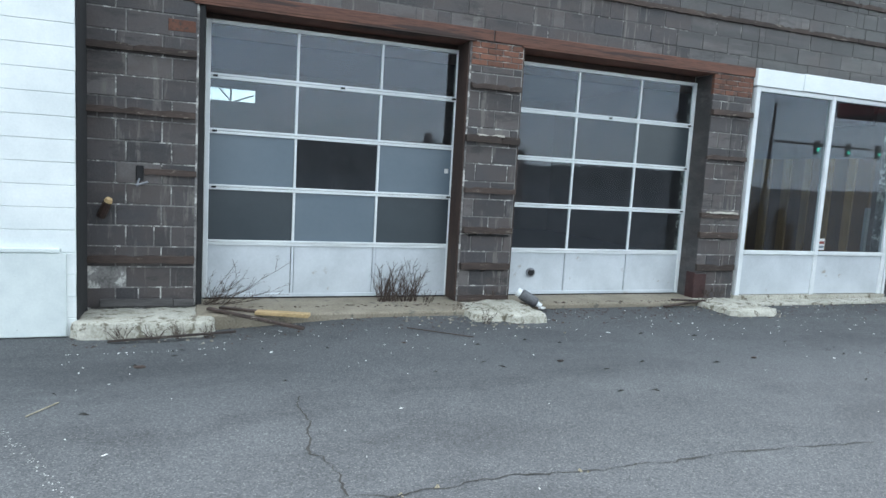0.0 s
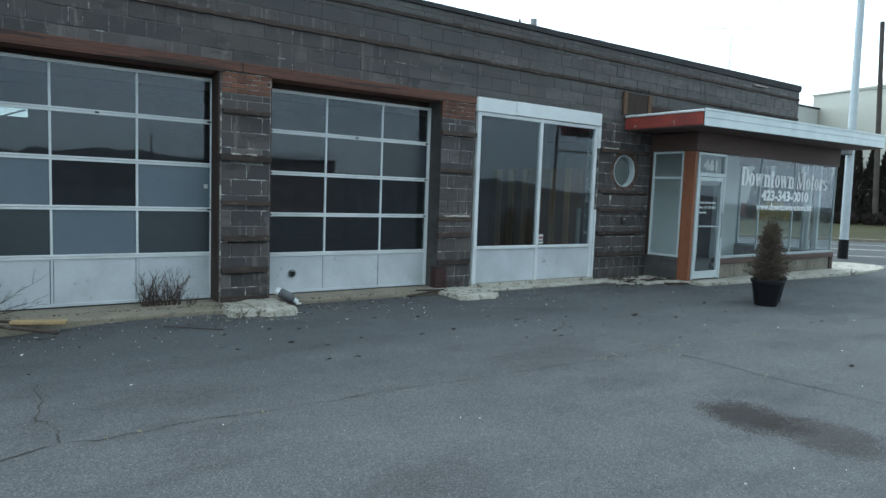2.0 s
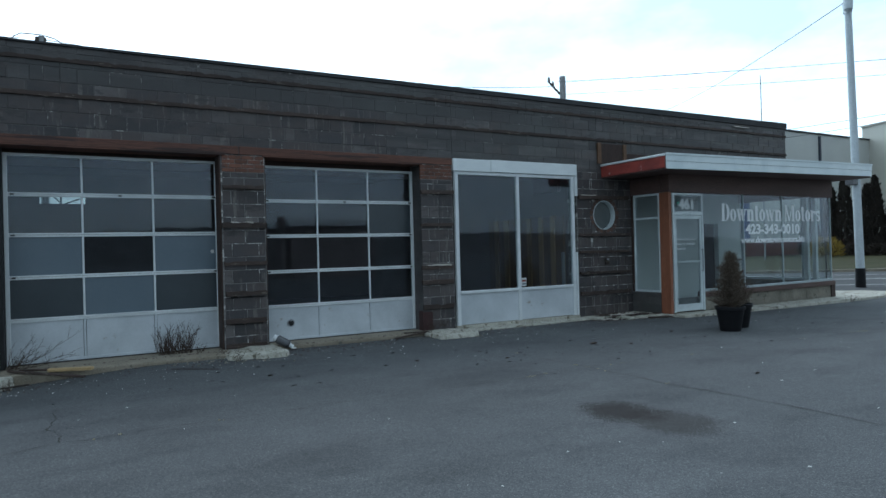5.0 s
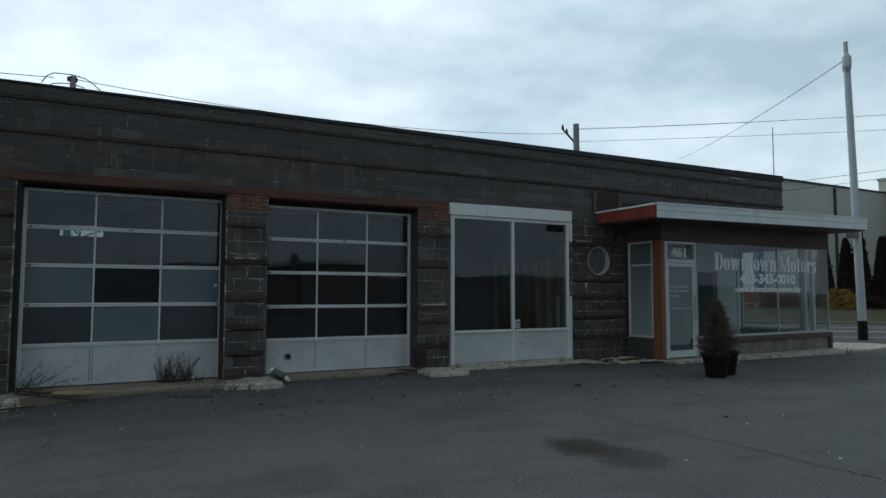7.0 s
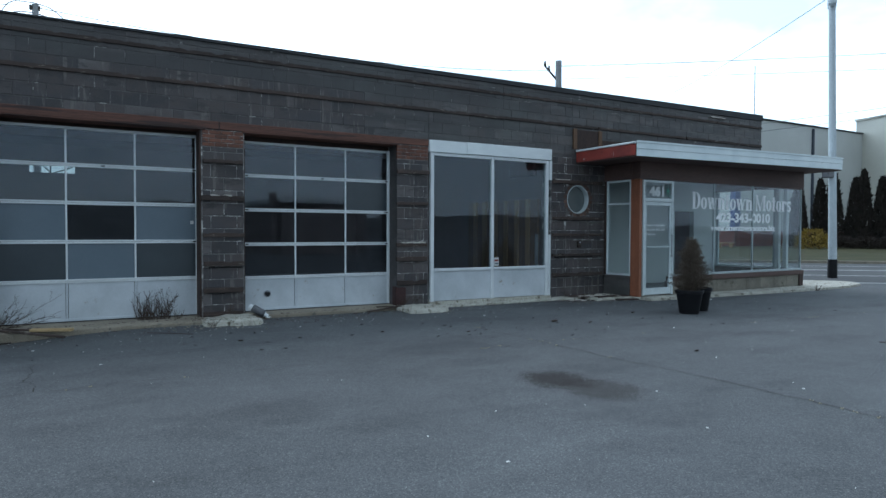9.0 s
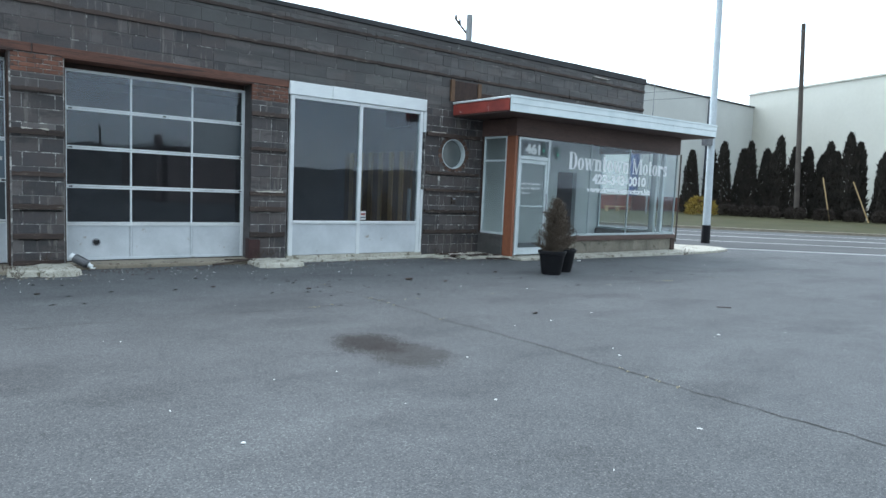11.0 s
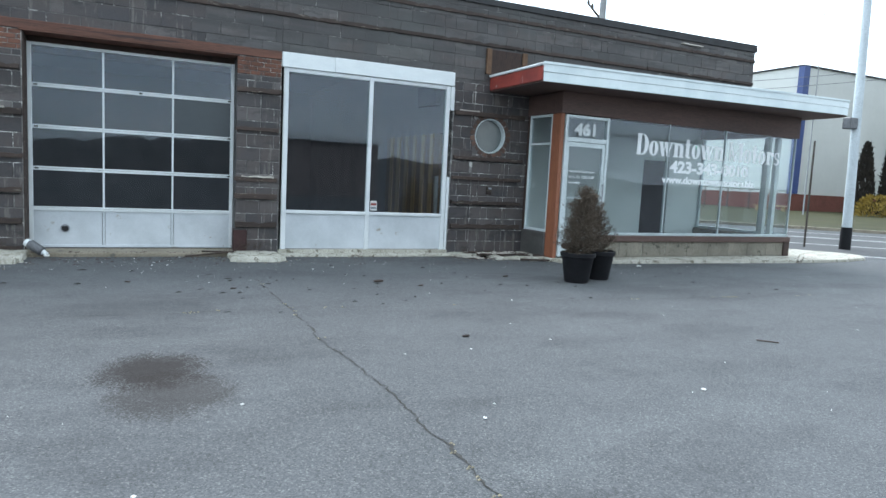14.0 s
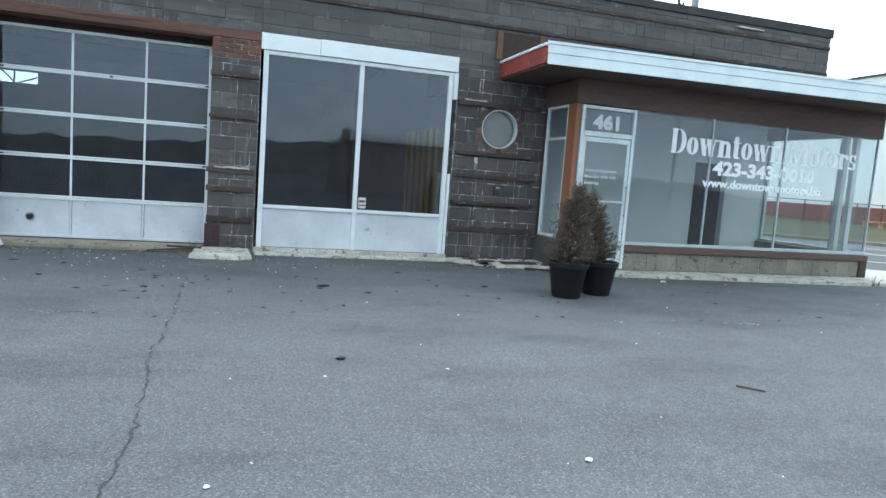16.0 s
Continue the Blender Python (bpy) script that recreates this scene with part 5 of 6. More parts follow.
# ---- cracks and litter on the asphalt ----
def crack(points, width, seed, label):
    q = random.Random(seed)
    path, run = [], 0.0
    for (ax, ay), (bx, by) in zip(points, points[1:]):
        length = math.hypot(bx - ax, by - ay)
        m = max(2, int(length / 0.03))
        d = Vector((bx - ax, by - ay)).normalized()
        for k in range(m):
            run += length / m
            j = 0.055 * noise.noise((run * 1.7, seed * 3.1, 0)) + 0.034 * noise.noise((run * 6.0, seed * 5.3, 1)) + 0.024 * noise.noise((run * 17.0, seed, 2)) + 0.012 * noise.noise((run * 40.0, seed, 7))
            path.append((ax + (bx - ax) * k / m - d.y * j, ay + (by - ay) * k / m + d.x * j, d, run))
    bm = bmesh.new()
    rows = []
    for x, y, d, run in path:
        w = width * max(0.06, 0.9 + 1.5 * noise.noise((run * 4.0, seed * 2.0, 5)) + q.uniform(-0.3, 0.3))
        rows.append([bm.verts.new((x - d.y * t * w, y + d.x * t * w, 0.0035 + dip(x, y))) for t in (-0.5, 0.5)])
    for a, b in zip(rows, rows[1:]):
        bm.faces.new((a[0], a[1], b[1], b[0]))
    ob = solid("asphalt_crack", bm, "crack", label, "crack", "structure")
    bm = bmesh.new()
    for x, y, d, run in path:
        if q.random() < 0.6 * max(0.0, noise.noise((run * 1.3, seed * 7.0, 9))) * width / 0.010:
            for _ in range(3):
                px, py, sz = x + q.gauss(0, 0.018), y + q.gauss(0, 0.018), q.uniform(0.004, 0.012)
                low = [bm.verts.new((px + sz * u, py + sz * v * 0.6, 0.002 + dip(px, py))) for u, v in ((-1, -1), (1, -0.6), (0.7, 1), (-0.8, 0.8))]
                top = bm.verts.new((px, py, 0.006 + sz * 0.6 + dip(px, py)))
                for k in range(4):
                    bm.faces.new((low[k], low[(k + 1) % 4], top))
    if bm.faces:
        part("crumbs", bm, "straw", ob, "pale crumbs and dry grass in the crack")["kind"] = "stuff"
    return ob


crack([(6.66, 5.10), (6.70, 3.2), (6.70, 1.6), (6.78, 0.6), (6.76, -0.4), (6.77, -1.3), (6.80, -3.0)], 0.0135, 1, "long jagged crack across the asphalt")
crack([(-1.4, 3.02), (0.56, 3.14), (0.91, 3.27), (2.41, 3.24), (3.36, 3.25), (5.05, 3.15), (6.6, 3.2)], 0.009, 2, "long fine crack along the asphalt")
crack([(0.91, 3.27), (0.88, 3.62), (0.80, 3.85), (0.86, 4.2), (0.84, 4.5), (0.89, 4.78)], 0.0115, 3, "short jagged crack in the asphalt")
crack([(6.7, 3.2), (8.2, 3.10), (10.2, 3.05), (12.5, 2.9), (16.0, 2.6)], 0.008, 4, "fine crack running along the asphalt")
crack([(-2.0, 2.4), (-1.0, 2.62), (-0.2, 2.2)], 0.010, 6, "fine crack in the asphalt")


def litter():
    q = random.Random(12)
    bm = bmesh.new()
    for k in range(420):
        if k < 300:
            x, y = q.uniform(-0.9, 12), 7.3 - abs(q.gauss(0, 0.9))
            y = min(y, 6.4) if x < 0.4 or 3.0 < x < 3.9 or 6.5 < x < 7.4 else y
        else:
            x, y = q.uniform(-4, 16), q.uniform(-3, 6)
        z = 0.062 if (y > 7.3 and 0.4 < x < 6.5) else 0.002 + dip(x, y)
        s, a = q.uniform(0.003, 0.010) * (2.6 if q.random() < 0.08 else 1), q.uniform(0, 3.14)
        c, n = math.cos(a) * s, math.sin(a) * s
        h = z + q.uniform(0.003, 0.010)
        low = [bm.verts.new((x + u * c - v * n * 0.4, y + u * n + v * c * 0.4, z)) for u, v in ((-1, -1), (1, -1), (1, 1), (-1, 1))]
        top = bm.verts.new((x, y, h))
        for k2 in range(4):
            bm.faces.new((low[k2], low[(k2 + 1) % 4], top))
    solid("litter_chips", bm, "paper", "scattered small pale chips on the asphalt", "litter", "stuff")
    bm = bmesh.new()
    for k in range(1300):
        x = q.uniform(10.4, 12.2) if k % 4 == 0 else q.uniform(-0.9, 12.0)
        y = 7.45 - abs(q.gauss(0, 0.42))
        z = 0.062 if (y > 7.3 and 0.4 < x < 6.5) else 0.002 + dip(x, y)
        s, a = q.uniform(0.006, 0.028), q.uniform(0, 3.14)
        c, n = math.cos(a) * s, math.sin(a) * s
        low = [bm.verts.new((x + u * c - v * n * 0.4, y + u * n + v * c * 0.4, z)) for u, v in ((-1, -1), (1, -1), (1, 1), (-1, 1))]
        top = bm.verts.new((x, y, z + q.uniform(0.004, 0.012)))
        for k2 in range(4):
            bm.faces.new((low[k2], low[(k2 + 1) % 4], top))
    solid("leaf_debris", bm, "twig", "dry leaf and bark debris along the wall foot", "debris", "stuff")


litter()


def flecks():
    """Dark bits of bark, twig and leaf strewn thinly over the lot."""
    q = random.Random(57)
    bm = bmesh.new()
    for k in range(96):
        x, y = (q.uniform(6.0, 14.0), q.uniform(3.0, 6.6)) if k < 66 else (q.uniform(-1.0, 7.0), q.uniform(4.2, 6.6))
        a, ln = q.gauss(0.0, 0.45), q.uniform(0.015, 0.05) * (1.8 if q.random() < 0.15 else 1.0)
        c, n, w = math.cos(a), math.sin(a), q.uniform(0.004, 0.009)
        z = dip(x, y) + 0.002
        low = [bm.verts.new((x + c * u * ln - n * v * w, y + n * u * ln + c * v * w, z)) for u, v in ((-1, -0.6), (0.2, -1), (1, 0.1), (-0.1, 1))]
        top = bm.verts.new((x, y, z + q.uniform(0.006, 0.016)))
        for j in range(4):
            bm.faces.new((low[j], low[(j + 1) % 4], top))
    solid("bark_flecks", bm, "crack", "dark bits of bark and twig strewn on the asphalt", "debris", "stuff")


def old_line():
    """Specks of a worn paint line at the edge of the lot."""
    q = random.Random(63)
    bm = bmesh.new()
    for k in range(120):
        f = q.random()
        x, y = -0.98 + f * 0.95 + q.gauss(0, 0.016), 4.75 - f * 1.75 + q.gauss(0, 0.016)
        r = q.uniform(0.0015, 0.005)
        z = dip(x, y)
        bm.faces.new([bm.verts.new((x + u * r, y + v * r * 1.4, z + 0.003)) for u, v in ((-1, -0.7), (0.8, -1), (1, 0.6), (-0.5, 1))])
    solid("worn_line", bm, "line_paint", "specks of a worn white paint line on the asphalt", "paint line", "stuff")


flecks()
old_line()
for x, y, s in ((8.15, 4.66, 0.09), (7.94, 1.70, 0.055), (-0.2, 5.56, 0.06), (8.6, 4.3, 0.05), (6.3, 4.4, 0.05), (5.2, 5.0, 0.05), (10.2, 4.9, 0.06), (3.2, 5.2, 0.05)):
    ob = solid("dead_leaf", crumple(s * 0.8, int(x * 90)), "old_wood", "curled dark dead leaf on the asphalt", "leaf", "", "dead leaves")
    ob.location, ob.scale = (x, y, s * 0.2), (1.0, 0.45, 0.6)
for x, y, s in ((7.79, 1.30, 0.03), (7.15, -0.13, 0.035), (5.87, 0.49, 0.03), (8.49, 3.77, 0.025), (3.57, -0.35, 0.035), (9.3, 3.2, 0.03), (13.4, 5.7, 0.10), (8.9, -0.1, 0.05), (5.3, -0.5, 0.03), (1.9, -0.6, 0.03)):
    ob = solid("paper_scrap", crumple(s * 0.42, int(x * 100)), "paper", "small pale scrap of paper on the asphalt", "litter", "", "paper scraps")
    ob.location = (x, y, s * 0.18)


# ---- street, poles and wires ----
def light_pole():
    p = thing("light_pole", (23.12, 8.46, 0.0), "tall pale painted steel pole with a black foot", "pole")
    bm = bmesh.new()
    rod(bm, (0, 0, 0.0), (0, 0, 0.62), 0.150, 0.145, 16)
    part("pole_foot", bm, "black_plastic", p, "black painted foot")
    bm = bmesh.new()
    rod(bm, (0, 0, 0.62), (-0.30, 0, 9.0), 0.128, 0.10, 16)
    part("shaft", bm, "pole_paint", p)
    bm = bmesh.new()
    rod(bm, (-0.30, 0, 9.0), (-0.33, 0, 9.75), 0.075, 0.065, 12)
    part("pole_top", bm, "pole_paint", p)
    part("control_box", boxes((-0.52, -0.20, -0.12, 0.12, 3.28, 3.58), soft=0.02), "dull_can", p, "small dark grey box on the pole")
    for s in (-1, 1):
        bm = bmesh.new()
        lathe(bm, ((0.05, 8.75), (0.13, 8.85), (0.14, 9.15), (0.05, 9.32)), 12, (-0.30 + s * 0.17, s * 0.1))
        part("lamp_housing", bm, "pole_paint", p, "grey lamp housing")


light_pole()


def utility_pole(loc, height, r, material, arm, label):
    p = thing("utility_pole", loc, label, "utility pole", "utility poles")
    bm = bmesh.new()
    rod(bm, (0, 0, 0), (0, 0, height), r, r * 0.75, 12)
    part("mast", bm, material, p)
    if arm:
        bm = boxes((-arm, arm, -0.06, 0.06, height - 0.75, height - 0.6))
        part("crossarm", bm, material, p)
        for s in (-0.95, -0.4, 0.4, 0.95):
            bm = bmesh.new()
            rod(bm, (s * arm, 0, height - 0.6), (s * arm, 0, height - 0.35), 0.05, 0.04, 8)
            part("insulator", bm, "pole_pale", p)
    return p


utility_pole((66.0, 24.6, 0.1), 17.9, 0.24, "pole_wood", 0, "brown wooden utility pole on the lawn").rotation_euler = (radians(-2.4), radians(-1.0), 0)
pb = utility_pole((39.85, 42.1, 0.1), 16.7, 0.36, "pole_pale", 0, "pale wooden utility pole behind the building")
side = Vector((-0.77, 0.64, 0.0))
bm = bmesh.new()
rod(bm, side * 0.2 + Vector((0, 0, 15.1)), side * 1.25 + Vector((0, 0, 16.35)), 0.10, 0.08, 8)
part("bracket", bm, "pole_wood", pb, "dark slanting wire bracket")
for out, z in ((1.2, 16.3), (0.85, 15.9)):
    bm = bmesh.new()
    rod(bm, side * out + Vector((0, 0, z)), side * out + Vector((0, 0, z + 0.42)), 0.13, 0.07, 8)
    part("insulator", bm, "pole_wood", pb, "dark insulator")
pc = utility_pole((0.2, 36.3, 0.0), 13.1, 0.20, "pole_pale", 0, "pale pole with looped service wires behind the roof")
for pts in (((-1.45, -0.55), (-1.2, -0.15), (-0.9, 0.05), (0.0, 0.08), (0.6, -0.05), (1.0, -0.30), (1.35, -0.62)), ((-1.2, -0.75), (-0.9, -0.52), (-0.5, -0.45), (0.0, -0.42)), ((0.0, -0.42), (0.5, -0.55), (0.8, -0.80), (0.95, -1.1))):
    bm = bmesh.new()
    for (ax, az), (bx, bz) in zip(pts, pts[1:]):
        rod(bm, (ax, 0, 13.1 + az), (bx, 0, 13.1 + bz), 0.025, 0.025, 6)
    part("wire_loop", bm, "pole_wood", pc, "dark looped service wire")
part("insulator", boxes((-0.28, 0.22, -0.1, 0.1, 12.8, 13.05), soft=0.04), "pole_wood", pc)
utility_pole((90.0, -12.0, 0.1), 16.5, 0.24, "pole_wood", 1.2, "distant wooden utility pole along the street")


def wire(a, b, sag, r, label="overhead wire"):
    a, b = Vector(a), Vector(b)
    bm = bmesh.new()
    pts = [a.lerp(b, k / 14) - Vector((0, 0, 4 * sag * (k / 14) * (1 - k / 14))) for k in range(15)]
    side = (b - a).cross(Vector((0, 0, 1))).normalized() * r
    rings = [[bm.verts.new(p + side * math.cos(k * 1.2566) + Vector((0, 0, r * math.sin(k * 1.2566)))) for k in range(5)] for p in pts]
    for p, q in zip(rings, rings[1:]):
        for k in range(5):
            bm.faces.new((p[k], p[(k + 1) % 5], q[(k + 1) % 5], q[k]))
    solid("overhead_wire", bm, "wire", label, "wire", "", "overhead wires")


wire((39.85, 42.1, 16.3), (90.0, -12.0, 16.3), 0.8, 0.016, "thin dark overhead wire along the street")
wire((39.0, 41.8, 16.2), (89.2, -12.6, 16.1), 0.9, 0.015, "thin dark overhead wire along the street")
wire((39.85, 42.1, 15.2), (90.0, -12.0, 14.6), 0.7, 0.016, "thin dark overhead wire along the street")
wire((0.2, 36.3, 12.95), (39.0, 42.4, 15.9), 0.9, 0.02, "thin dark overhead wire behind the roof")
wire((-0.7, 36.3, 12.9), (-40.0, 33.0, 12.5), 0.8, 0.02, "thin dark overhead wire behind the roof")
wire((23.1, 8.45, 9.35), (46.0, 36.0, 13.1), 0.3, 0.013, "thin dark guy wire from the pale pole")
wire((66.0, 24.6, 12.9), (46.0, 60.0, 11.9), 0.6, 0.022, "thin dark overhead wire along the street")
wire((66.0, 24.6, 12.2), (46.0, 60.0, 11.0), 0.6, 0.022, "thin dark overhead wire along the street")
bm = bmesh.new()
rod(bm, (50.6, 30.2, 0.1), (50.6, 30.2, 15.2), 0.06, 0.03, 6)
solid("antenna_mast", bm, "pole_pale", "thin pale antenna mast", "mast")
bm = bmesh.new()
rod(bm, (22.3, 9.08, 0.0), (22.25, 9.06, 2.95), 0.028, 0.026, 8)
solid("sign_post", bm, "pole_wood", "thin dark steel post at the street edge", "post")


# ---- large white building over the street ----
def far_building():
    b = thing("warehouse", (0, 0, 0), "large white clad warehouse with blue trim and a brick base", "warehouse")
    part("wall", boxes((61.8, 90.0, 40.0, 62.0, 1.7, 13.6)), "far_wall", b)
    part("brick_base", boxes((61.7, 90.0, 39.85, 62.1, 0.1, 1.69)), "red_brick_far", b, "dark red brick base")
    part("roof_edge", boxes((61.65, 90.0, 39.85, 62.2, 13.61, 13.78)), "roofing", b, "thin dark roof edge")
    part("column", boxes((61.55, 62.35, 39.70, 39.99, 1.7, 13.6), (61.55, 61.79, 40.0, 40.3, 1.7, 13.6)), "blue_steel", b, "blue steel corner column")
    part("downpipe", boxes((75.42, 75.70, 39.80, 39.99, 1.7, 13.4)), "far_dark", b, "dark blue-grey downpipe")
    w = thing("warehouse", (0, 0, 0), "tall plain cream warehouse wing", "warehouse")
    bm = bmesh.new()
    prism(bm, [(86.4, 40.9), (76.6, 9.0), (110.0, 5.0), (112.0, 39.0)], 0.1, 15.3)
    part("wall", bm, "cream_wall", w)
    bm = bmesh.new()
    prism(bm, [(86.25, 41.0), (76.4, 8.9), (110.2, 4.9), (112.2, 39.1)], 15.31, 15.5)
    part("roof_edge", bm, "cream_wall", w)


far_building()


def conifer_tree(loc, h, r, seed):
    rnd = random.Random(seed)
    t = thing("arborvitae", loc, "dark columnar evergreen in a row on the lawn", "tree", "evergreens along the warehouse")
    bm = bmesh.new()
    rod(bm, (0, 0, 0), (0, 0, h * 0.9), 0.14, 0.03, 7)
    part("trunk", bm, "pole_wood", t)
    bm = bmesh.new()

    def shape(q):
        k, a = q.random() ** 1.2, q.uniform(0, 6.28)
        rr = r * min(1.0, 0.85 + 1.2 * k) * (1 - k) ** 0.52 * (1 + 0.10 * math.sin(3 * a + 9 * k + seed)) * q.random() ** 0.22
        return Vector((rr * math.cos(a), rr * math.sin(a), 0.05 + k * (h - 0.25))), (math.cos(a) * 0.2, math.sin(a) * 0.2, 1.1)

    sprays(bm, rnd, 3600, shape, 0.36, -0.3)
    part("crown", bm, "conifer", t)
    return t


rnd = random.Random(31)
stems = [conifer_tree((63.0, 33.9, 0.1), 6.3, 0.98, 1), conifer_tree((63.8, 32.2, 0.1), 6.5, 0.88, 2), conifer_tree((64.2, 31.2, 0.1), 7.2, 1.02, 3)]
for x, y, h in ((65.0, 29.6, 6.9), (65.2, 29.0, 7.4), (65.8, 27.7, 6.9), (66.0, 27.2, 6.5), (66.2, 26.7, 7.2), (66.8, 25.5, 7.1), (67.2, 24.5, 7.1), (67.7, 23.4, 6.4), (67.9, 22.9, 6.7), (68.2, 22.4, 6.5), (68.6, 21.5, 7.5), (68.9, 20.8, 7.6), (69.7, 19.0, 6.5), (69.9, 18.5, 6.4), (70.3, 17.0, 6.5), (70.6, 16.3, 6.9), (70.9, 15.0, 6.6), (71.2, 13.4, 6.8)):
    copy_thing(rnd.choice(stems), pose(x, y, 0.1, 0, 0, rnd.uniform(0, 360)) @ Matrix.Scale(1.0, 4)).scale = (1, 1, h / 6.7)


def shrub(loc, r, h, material, seed, label):
    q0 = random.Random(seed)
    bm = bmesh.new()

    def shape(q):
        a, k = q.uniform(0, 6.28), q.random()
        rr = r * math.sqrt(max(0.05, 1 - (k - 0.3) ** 2 * 1.7)) * q.random() ** 0.3
        return Vector((rr * math.cos(a), rr * math.sin(a), k * h * 0.85)), (math.cos(a), math.sin(a), 0.6)

    sprays(bm, q0, 1100, shape, 0.28)
    ob = solid("shrub", bm, material, label, "shrub", "", "shrubs along the warehouse")
    ob.location = loc


shrub((58.3, 29.7, 0.1), 1.35, 1.9, "yellow_shrub", 3, "bright yellow rounded shrub on the lawn")
for k, (f, wide) in enumerate(((0.4, 0.9), (1.7, 1.0), (3.0, 0.9), (4.6, 0.8), (6.3, 0.75), (8.1, 0.75), (9.6, 0.7), (11.4, 0.8), (13.0, 0.75))):
    shrub((63.2 + f * 0.56, 30.4 - f * 1.25, 0.1), wide, 1.15, "shrub", 40 + k, "low dark brown shrub before the evergreens")
timber("stake", (66.23, 22.71, 4.0), (66.54, 21.95, 0.1), 0.10, 0.10, "tan_wood", "leaning wooden tree stake on the lawn", "stake")
timber("stake", (67.09, 20.51, 3.7), (67.58, 19.14, 0.1), 0.10, 0.10, "tan_wood", "leaning wooden tree stake on the lawn", "stake")


def chain_fence():
    f = thing("chain_link_fence", (0, 0, 0.1), "low chain-link fence before the brick base", "fence")
    a, b = Vector((44.0, 38.6, 0)), Vector((60.0, 38.6, 0))
    for k in range(7):
        p = a.lerp(b, k / 6)
        bm = bmesh.new()
        rod(bm, p, p + Vector((0, 0, 1.85)), 0.05, 0.05, 6)
        part("post", bm, "pole_wood", f)
    bm = bmesh.new()
    rod(bm, a + Vector((0, 0, 1.8)), b + Vector((0, 0, 1.8)), 0.035, 0.035, 6)
    part("top_rail", bm, "pole_wood", f)
    bn = thing("bench", (54.5, 36.2, 0.1), "pale wooden bench on the lawn", "bench")
    part("seat", boxes((-1.9, 1.9, -0.2, 0.2, 0.42, 0.50)), "tan_wood", bn)
    for s in (-1.6, 0, 1.6):
        part("leg", boxes((s - 0.06, s + 0.06, -0.15, 0.15, 0.0, 0.419)), "tan_wood", bn)


chain_fence()


# ---- what stands behind the walker and shows in the glass ----
SIG_X, SIG_Y, SIG_Z, SIG_TOP, SIG_ARM = 34.2, -17.8, 4.95, 7.3, 9.8


def traffic_signal():
    t = thing("traffic_signal", (SIG_X, SIG_Y, 0.0), "dark traffic signal mast with green lights", "traffic signal")
    bm = bmesh.new()
    rod(bm, (0, 0, 0), (0.25, 0, SIG_TOP), 0.13, 0.08, 10)
    part("mast", bm, "pole_wood", t)
    bm = bmesh.new()
    rod(bm, (0.1, 0, SIG_Z), (SIG_ARM + 1.0, 0, SIG_Z), 0.08, 0.05, 8)
    part("arm", bm, "pole_wood", t)
    bm = bmesh.new()
    rod(bm, (0.25, 0, SIG_TOP - 0.1), (1.6, 0, SIG_TOP + 0.1), 0.05, 0.04, 8)
    part("lamp_arm", bm, "pole_wood", t)
    for k in range(3):
        x = SIG_ARM * (0.42 + 0.29 * k)
        h = part("signal_head", boxes((x - 0.15, x + 0.15, -0.12, 0.12, SIG_Z - 0.62, SIG_Z + 0.30), soft=0.02), "black_plastic", t, "black signal head")
        bm = bmesh.new()
        rod(bm, (x, 0.121, SIG_Z - 0.32), (x, 0.16, SIG_Z - 0.32), 0.115, 0.11, 14)
        part("green_lamp", bm, "green_light", h, "lit green lens")


def rear_scene():
    q = random.Random(5)
    bm = bmesh.new()
    cols = []
    for k in range(161):
        x = -320 + k * 4.0
        h = 6 + 2.5 * math.sin(x * 0.013 + 1) + 1.4 * math.sin(x * 0.05) + q.uniform(-0.9, 0.9)
        cols.append([bm.verts.new((x, y, z)) for y, z in ((-170, -1), (-175, h * 0.7), (-182, h), (-260, h * 0.4))])
    for a, b in zip(cols, cols[1:]):
        for k in range(3):
            bm.faces.new((a[k], a[k + 1], b[k + 1], b[k]))
    solid("backdrop", bm, "treeline", "dark wooded hill in the distance", "hill", "structure")
    b = thing("neighbour_building", (13.2, -21.0, 0.0), "low dark flat-roofed building with a pale roof edge", "building")
    part("wall", boxes((0, 5.7, -12, 0, 0, 3.3)), "dark_room", b)
    part("roof", boxes((-0.2, 5.9, -12.2, 0.3, 3.301, 3.62)), "far_wall", b, "pale flat roof edge")
    for k in range(6):
        bm = bmesh.new()
        rod(bm, (0.6 + k * 0.9, 0.2, 3.62), (0.6 + k * 0.9, 0.2, 3.78), 0.05, 0.07, 8)
        part("roof_lamp", bm, "black_plastic", b, "small dark roof lamp")
    part("chimney", boxes((-0.55, -0.21, -1.0, -0.4, 0, 3.95), soft=0.02), "dark_room", b, "dark stack at the building's end")
    utility_pole((27.0, -117.0, 0.0), 10.4, 0.22, "pole_wood", 1.6, "distant dark utility pole with one crossarm")
    traffic_signal()


rear_scene()



# ---- blocks of the front, piece by piece ----
def piece_mesh(store, w, h, depth=0.05, c=0.004):
    key = (round(w, 3), round(h, 3))
    if key not in store:
        bm = bmesh.new()
        hw, hh = w / 2, h / 2
        rings = [[bm.verts.new((sx * (hw - i), y, sz * (hh - i))) for sx, sz in ((-1, -1), (1, -1), (1, 1), (-1, 1))] for y, i in ((depth, 0), (c, 0), (0, c))]
        for a, b in zip(rings, rings[1:]):
            for k in range(4):
                bm.faces.new((a[k], a[(k + 1) % 4], b[(k + 1) % 4], b[k]))
        bm.faces.new(rings[-1])
        bmesh.ops.recalc_face_normals(bm, faces=bm.faces[:])
        me = bpy.data.meshes.new("block")
        bm.to_mesh(me)
        bm.free()
        store[key] = me
    return store[key]


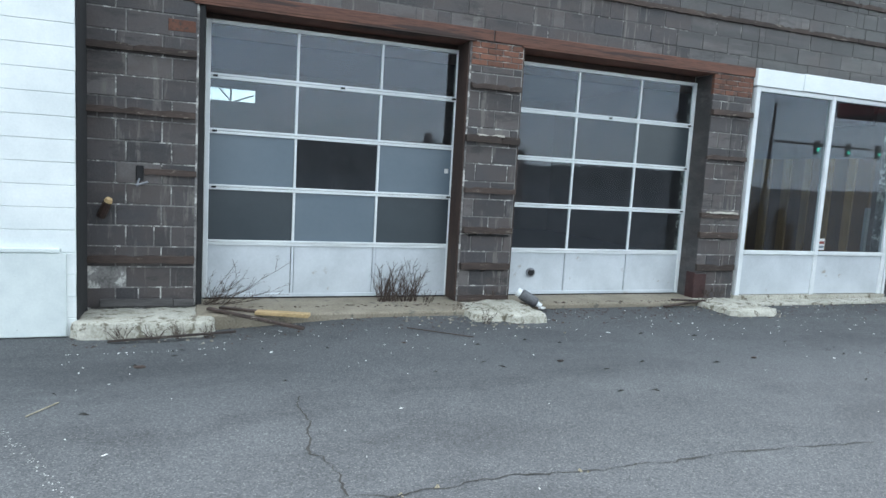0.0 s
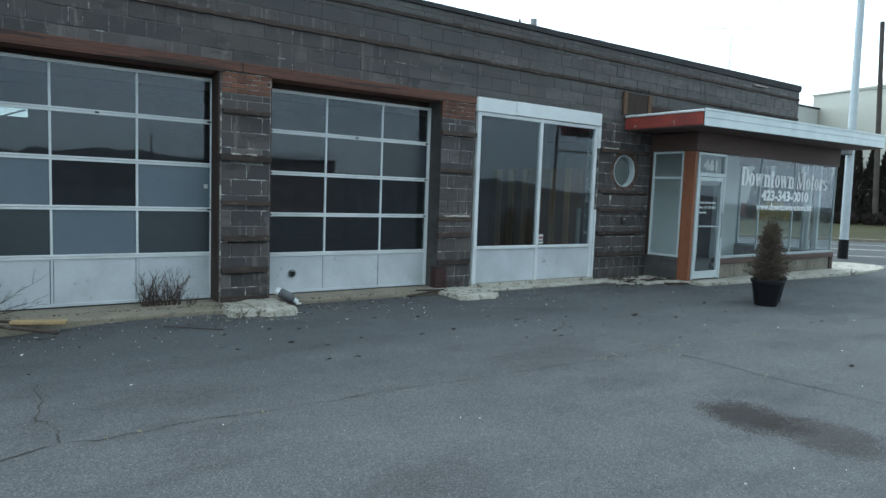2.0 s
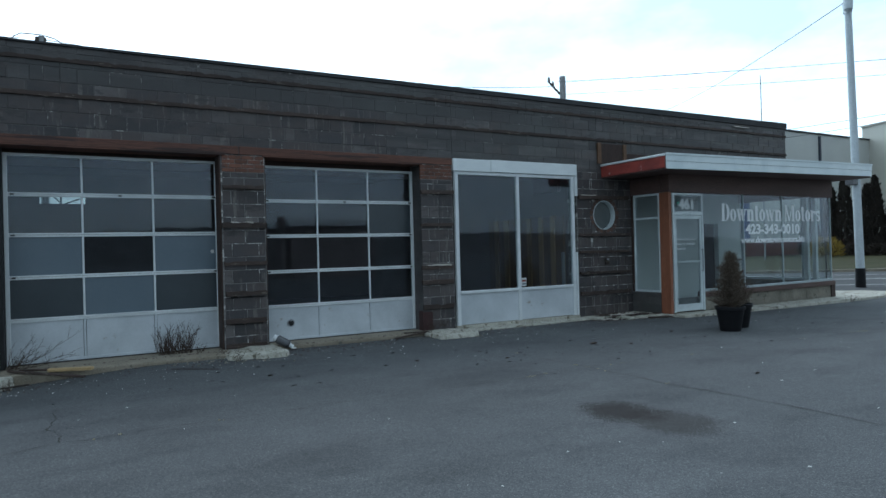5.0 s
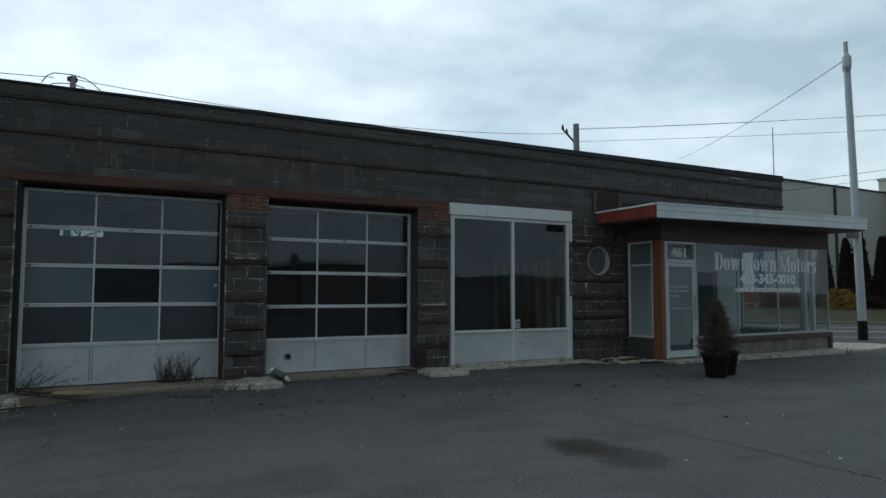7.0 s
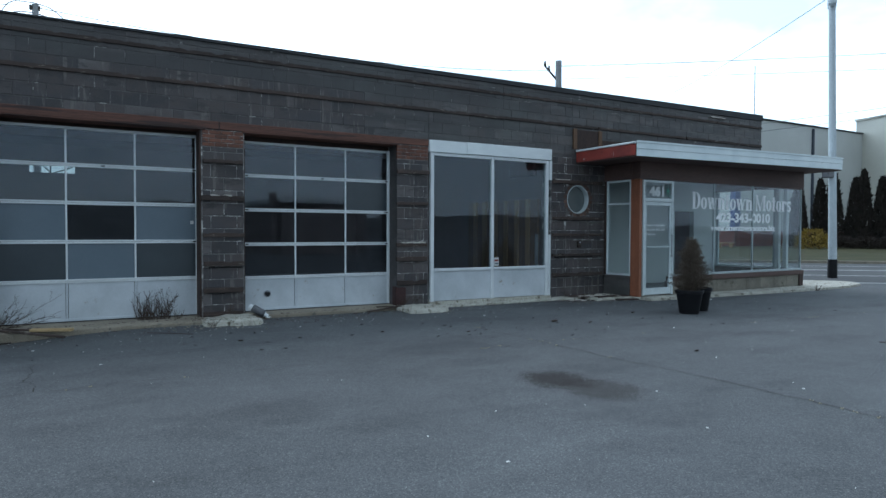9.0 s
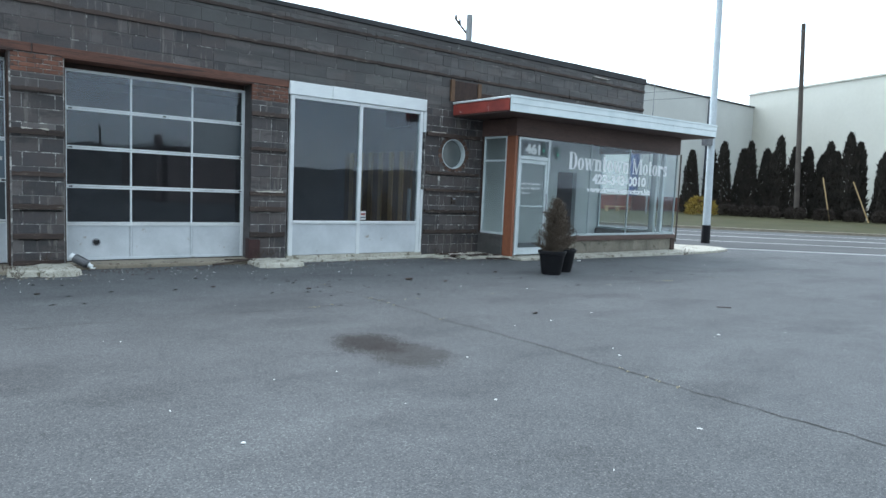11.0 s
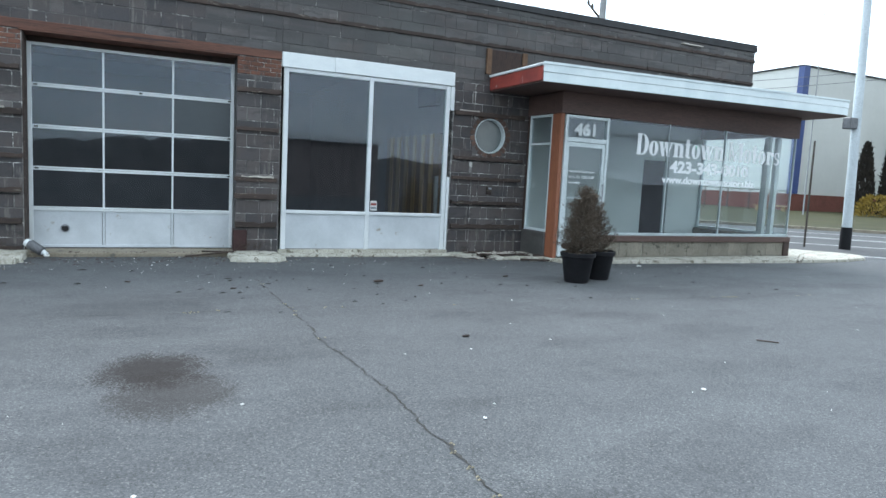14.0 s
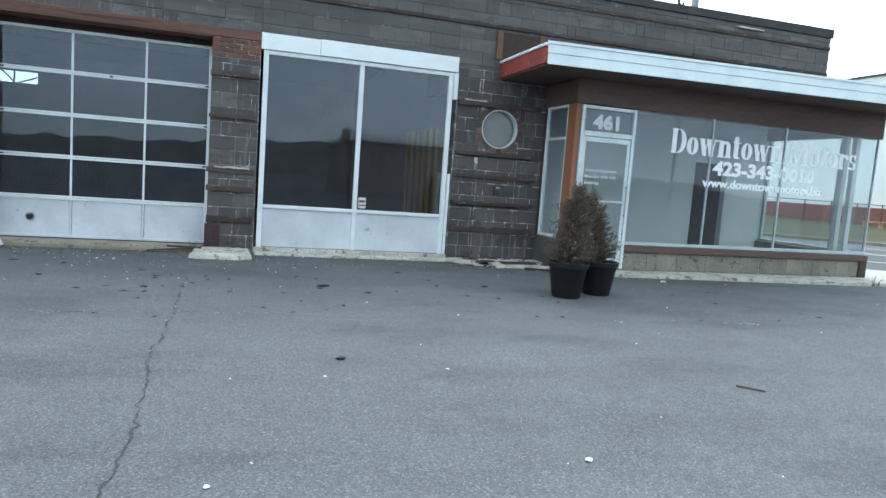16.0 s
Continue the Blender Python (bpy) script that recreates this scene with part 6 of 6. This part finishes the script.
def block_list():
    out = []
    q = random.Random(77)
    H, L, Z0 = 0.2115, 0.4215, 0.036

    def field(x0, x1, z0, z1, even=0.13, odd=-0.081):
        k = round((z0 - Z0) / H)
        z = Z0 + k * H
        while z < z1 - 0.03:
            top = min(z + H, z1)
            first = odd if k % 2 else even
            x = first + math.floor((x0 - first) / L) * L
            while x < x1:
                a, b = max(x, x0), min(x + L, x1)
                if b - a > 0.05 and q.random() > 0.012:
                    if q.random() < 0.16 and b - a > 0.35:
                        m = a + (b - a) * q.choice((0.35, 0.5, 0.62))
                        spans = ((a, m), (m, b))
                    else:
                        spans = ((a, b),)
                    for s, e in spans:
                        out.append(((s + e) / 2, FY + q.uniform(-0.004, 0.003), (z + top) / 2, e - s - 0.014, top - z - 0.014))
                x += L
            z, k = z + H, k + 1

    field(X0, 0.165, 0.027, 3.15, -0.58, -0.488)
    field(3.155, 3.825, 0.027, 2.87)
    field(6.71, 7.395, 0.027, 2.87)
    field(10.50, 10.93, 0.027, 3.15)
    field(10.93, 11.63, 0.027, 1.855)
    field(10.93, 11.63, 2.60, 3.15)
    field(11.63, BAY_X, 0.027, 3.15)
    field(X0, 7.40, 3.285, TOP - 0.06)
    field(7.40, X1, 3.285, TOP - 0.06)
    return out


def lay_blocks():
    store = {}
    q = random.Random(3)
    rows = block_list()
    near = [r for r in rows if r[2] < 3.2 or (r[0] < 6.2 and r[2] < 4.2)]
    near, rest = near[:300], [r for r in rows if r not in near[:300]]
    for x, y, z, w, h in near:
        me = piece_mesh(store, w, h)
        if not me.materials:
            me.materials.append(M["block"])
        ob = new("block", me)
        ob.parent, ob.location = wall, (x, y, z)
        ob.rotation_euler = (0, q.uniform(-0.004, 0.004), q.uniform(-0.006, 0.006))
    verts, faces = [], []
    for x, y, z, w, h in rest:
        n, hw, hh, c = len(verts), w / 2 + 0.0025, h / 2 + 0.0025, 0.003
        for yy, i in ((0.05, 0), (c, 0), (0, c)):
            verts += [(x + sx * (hw - i), y + yy, z + sz * (hh - i)) for sx, sz in ((-1, -1), (1, -1), (1, 1), (-1, 1))]
        for r in (0, 4):
            faces += [(n + r + (k + 1) % 4, n + r + k, n + r + 4 + k, n + r + 4 + (k + 1) % 4) for k in range(4)]
        faces.append((n + 8, n + 9, n + 10, n + 11))
    me = bpy.data.meshes.new("far_blocks")
    me.from_pydata(verts, [], faces)
    me.materials.append(M["block_far"])
    ob = new("far_blocks", me)
    ob.parent = wall
    tagged(ob, "dark blocks of the upper wall", kind="stuff")


lay_blocks()


def pillar_bricks():
    """Orange brick heads of the piers under the lintel."""
    store = {}
    for x0, x1 in ((3.155, 3.825), (6.71, 7.395)):
        z, k = 2.875, 0
        while z < 3.14:
            x = x0 - (0.10 if k % 2 else 0)
            while x < x1 - 0.02:
                a, b = max(x, x0), min(x + 0.205, x1)
                if b - a > 0.03:
                    me = piece_mesh(store, b - a - 0.01, 0.058)
                    if not me.materials:
                        me.materials.append(M["brick"])
                    ob = new("brick", me)
                    ob.parent, ob.location = wall, ((a + b) / 2, FY - 0.002, z + 0.03)
                x += 0.205
            z, k = z + 0.068, k + 1
    x = 0.02
    for k in range(1):
        me = piece_mesh(store, 0.26, 0.115)
        if not me.materials:
            me.materials.append(M["brick"])
        ob = new("brick", me)
        ob.parent, ob.location = wall, (x + k * 0.27, FY - 0.004, 2.90)


pillar_bricks()
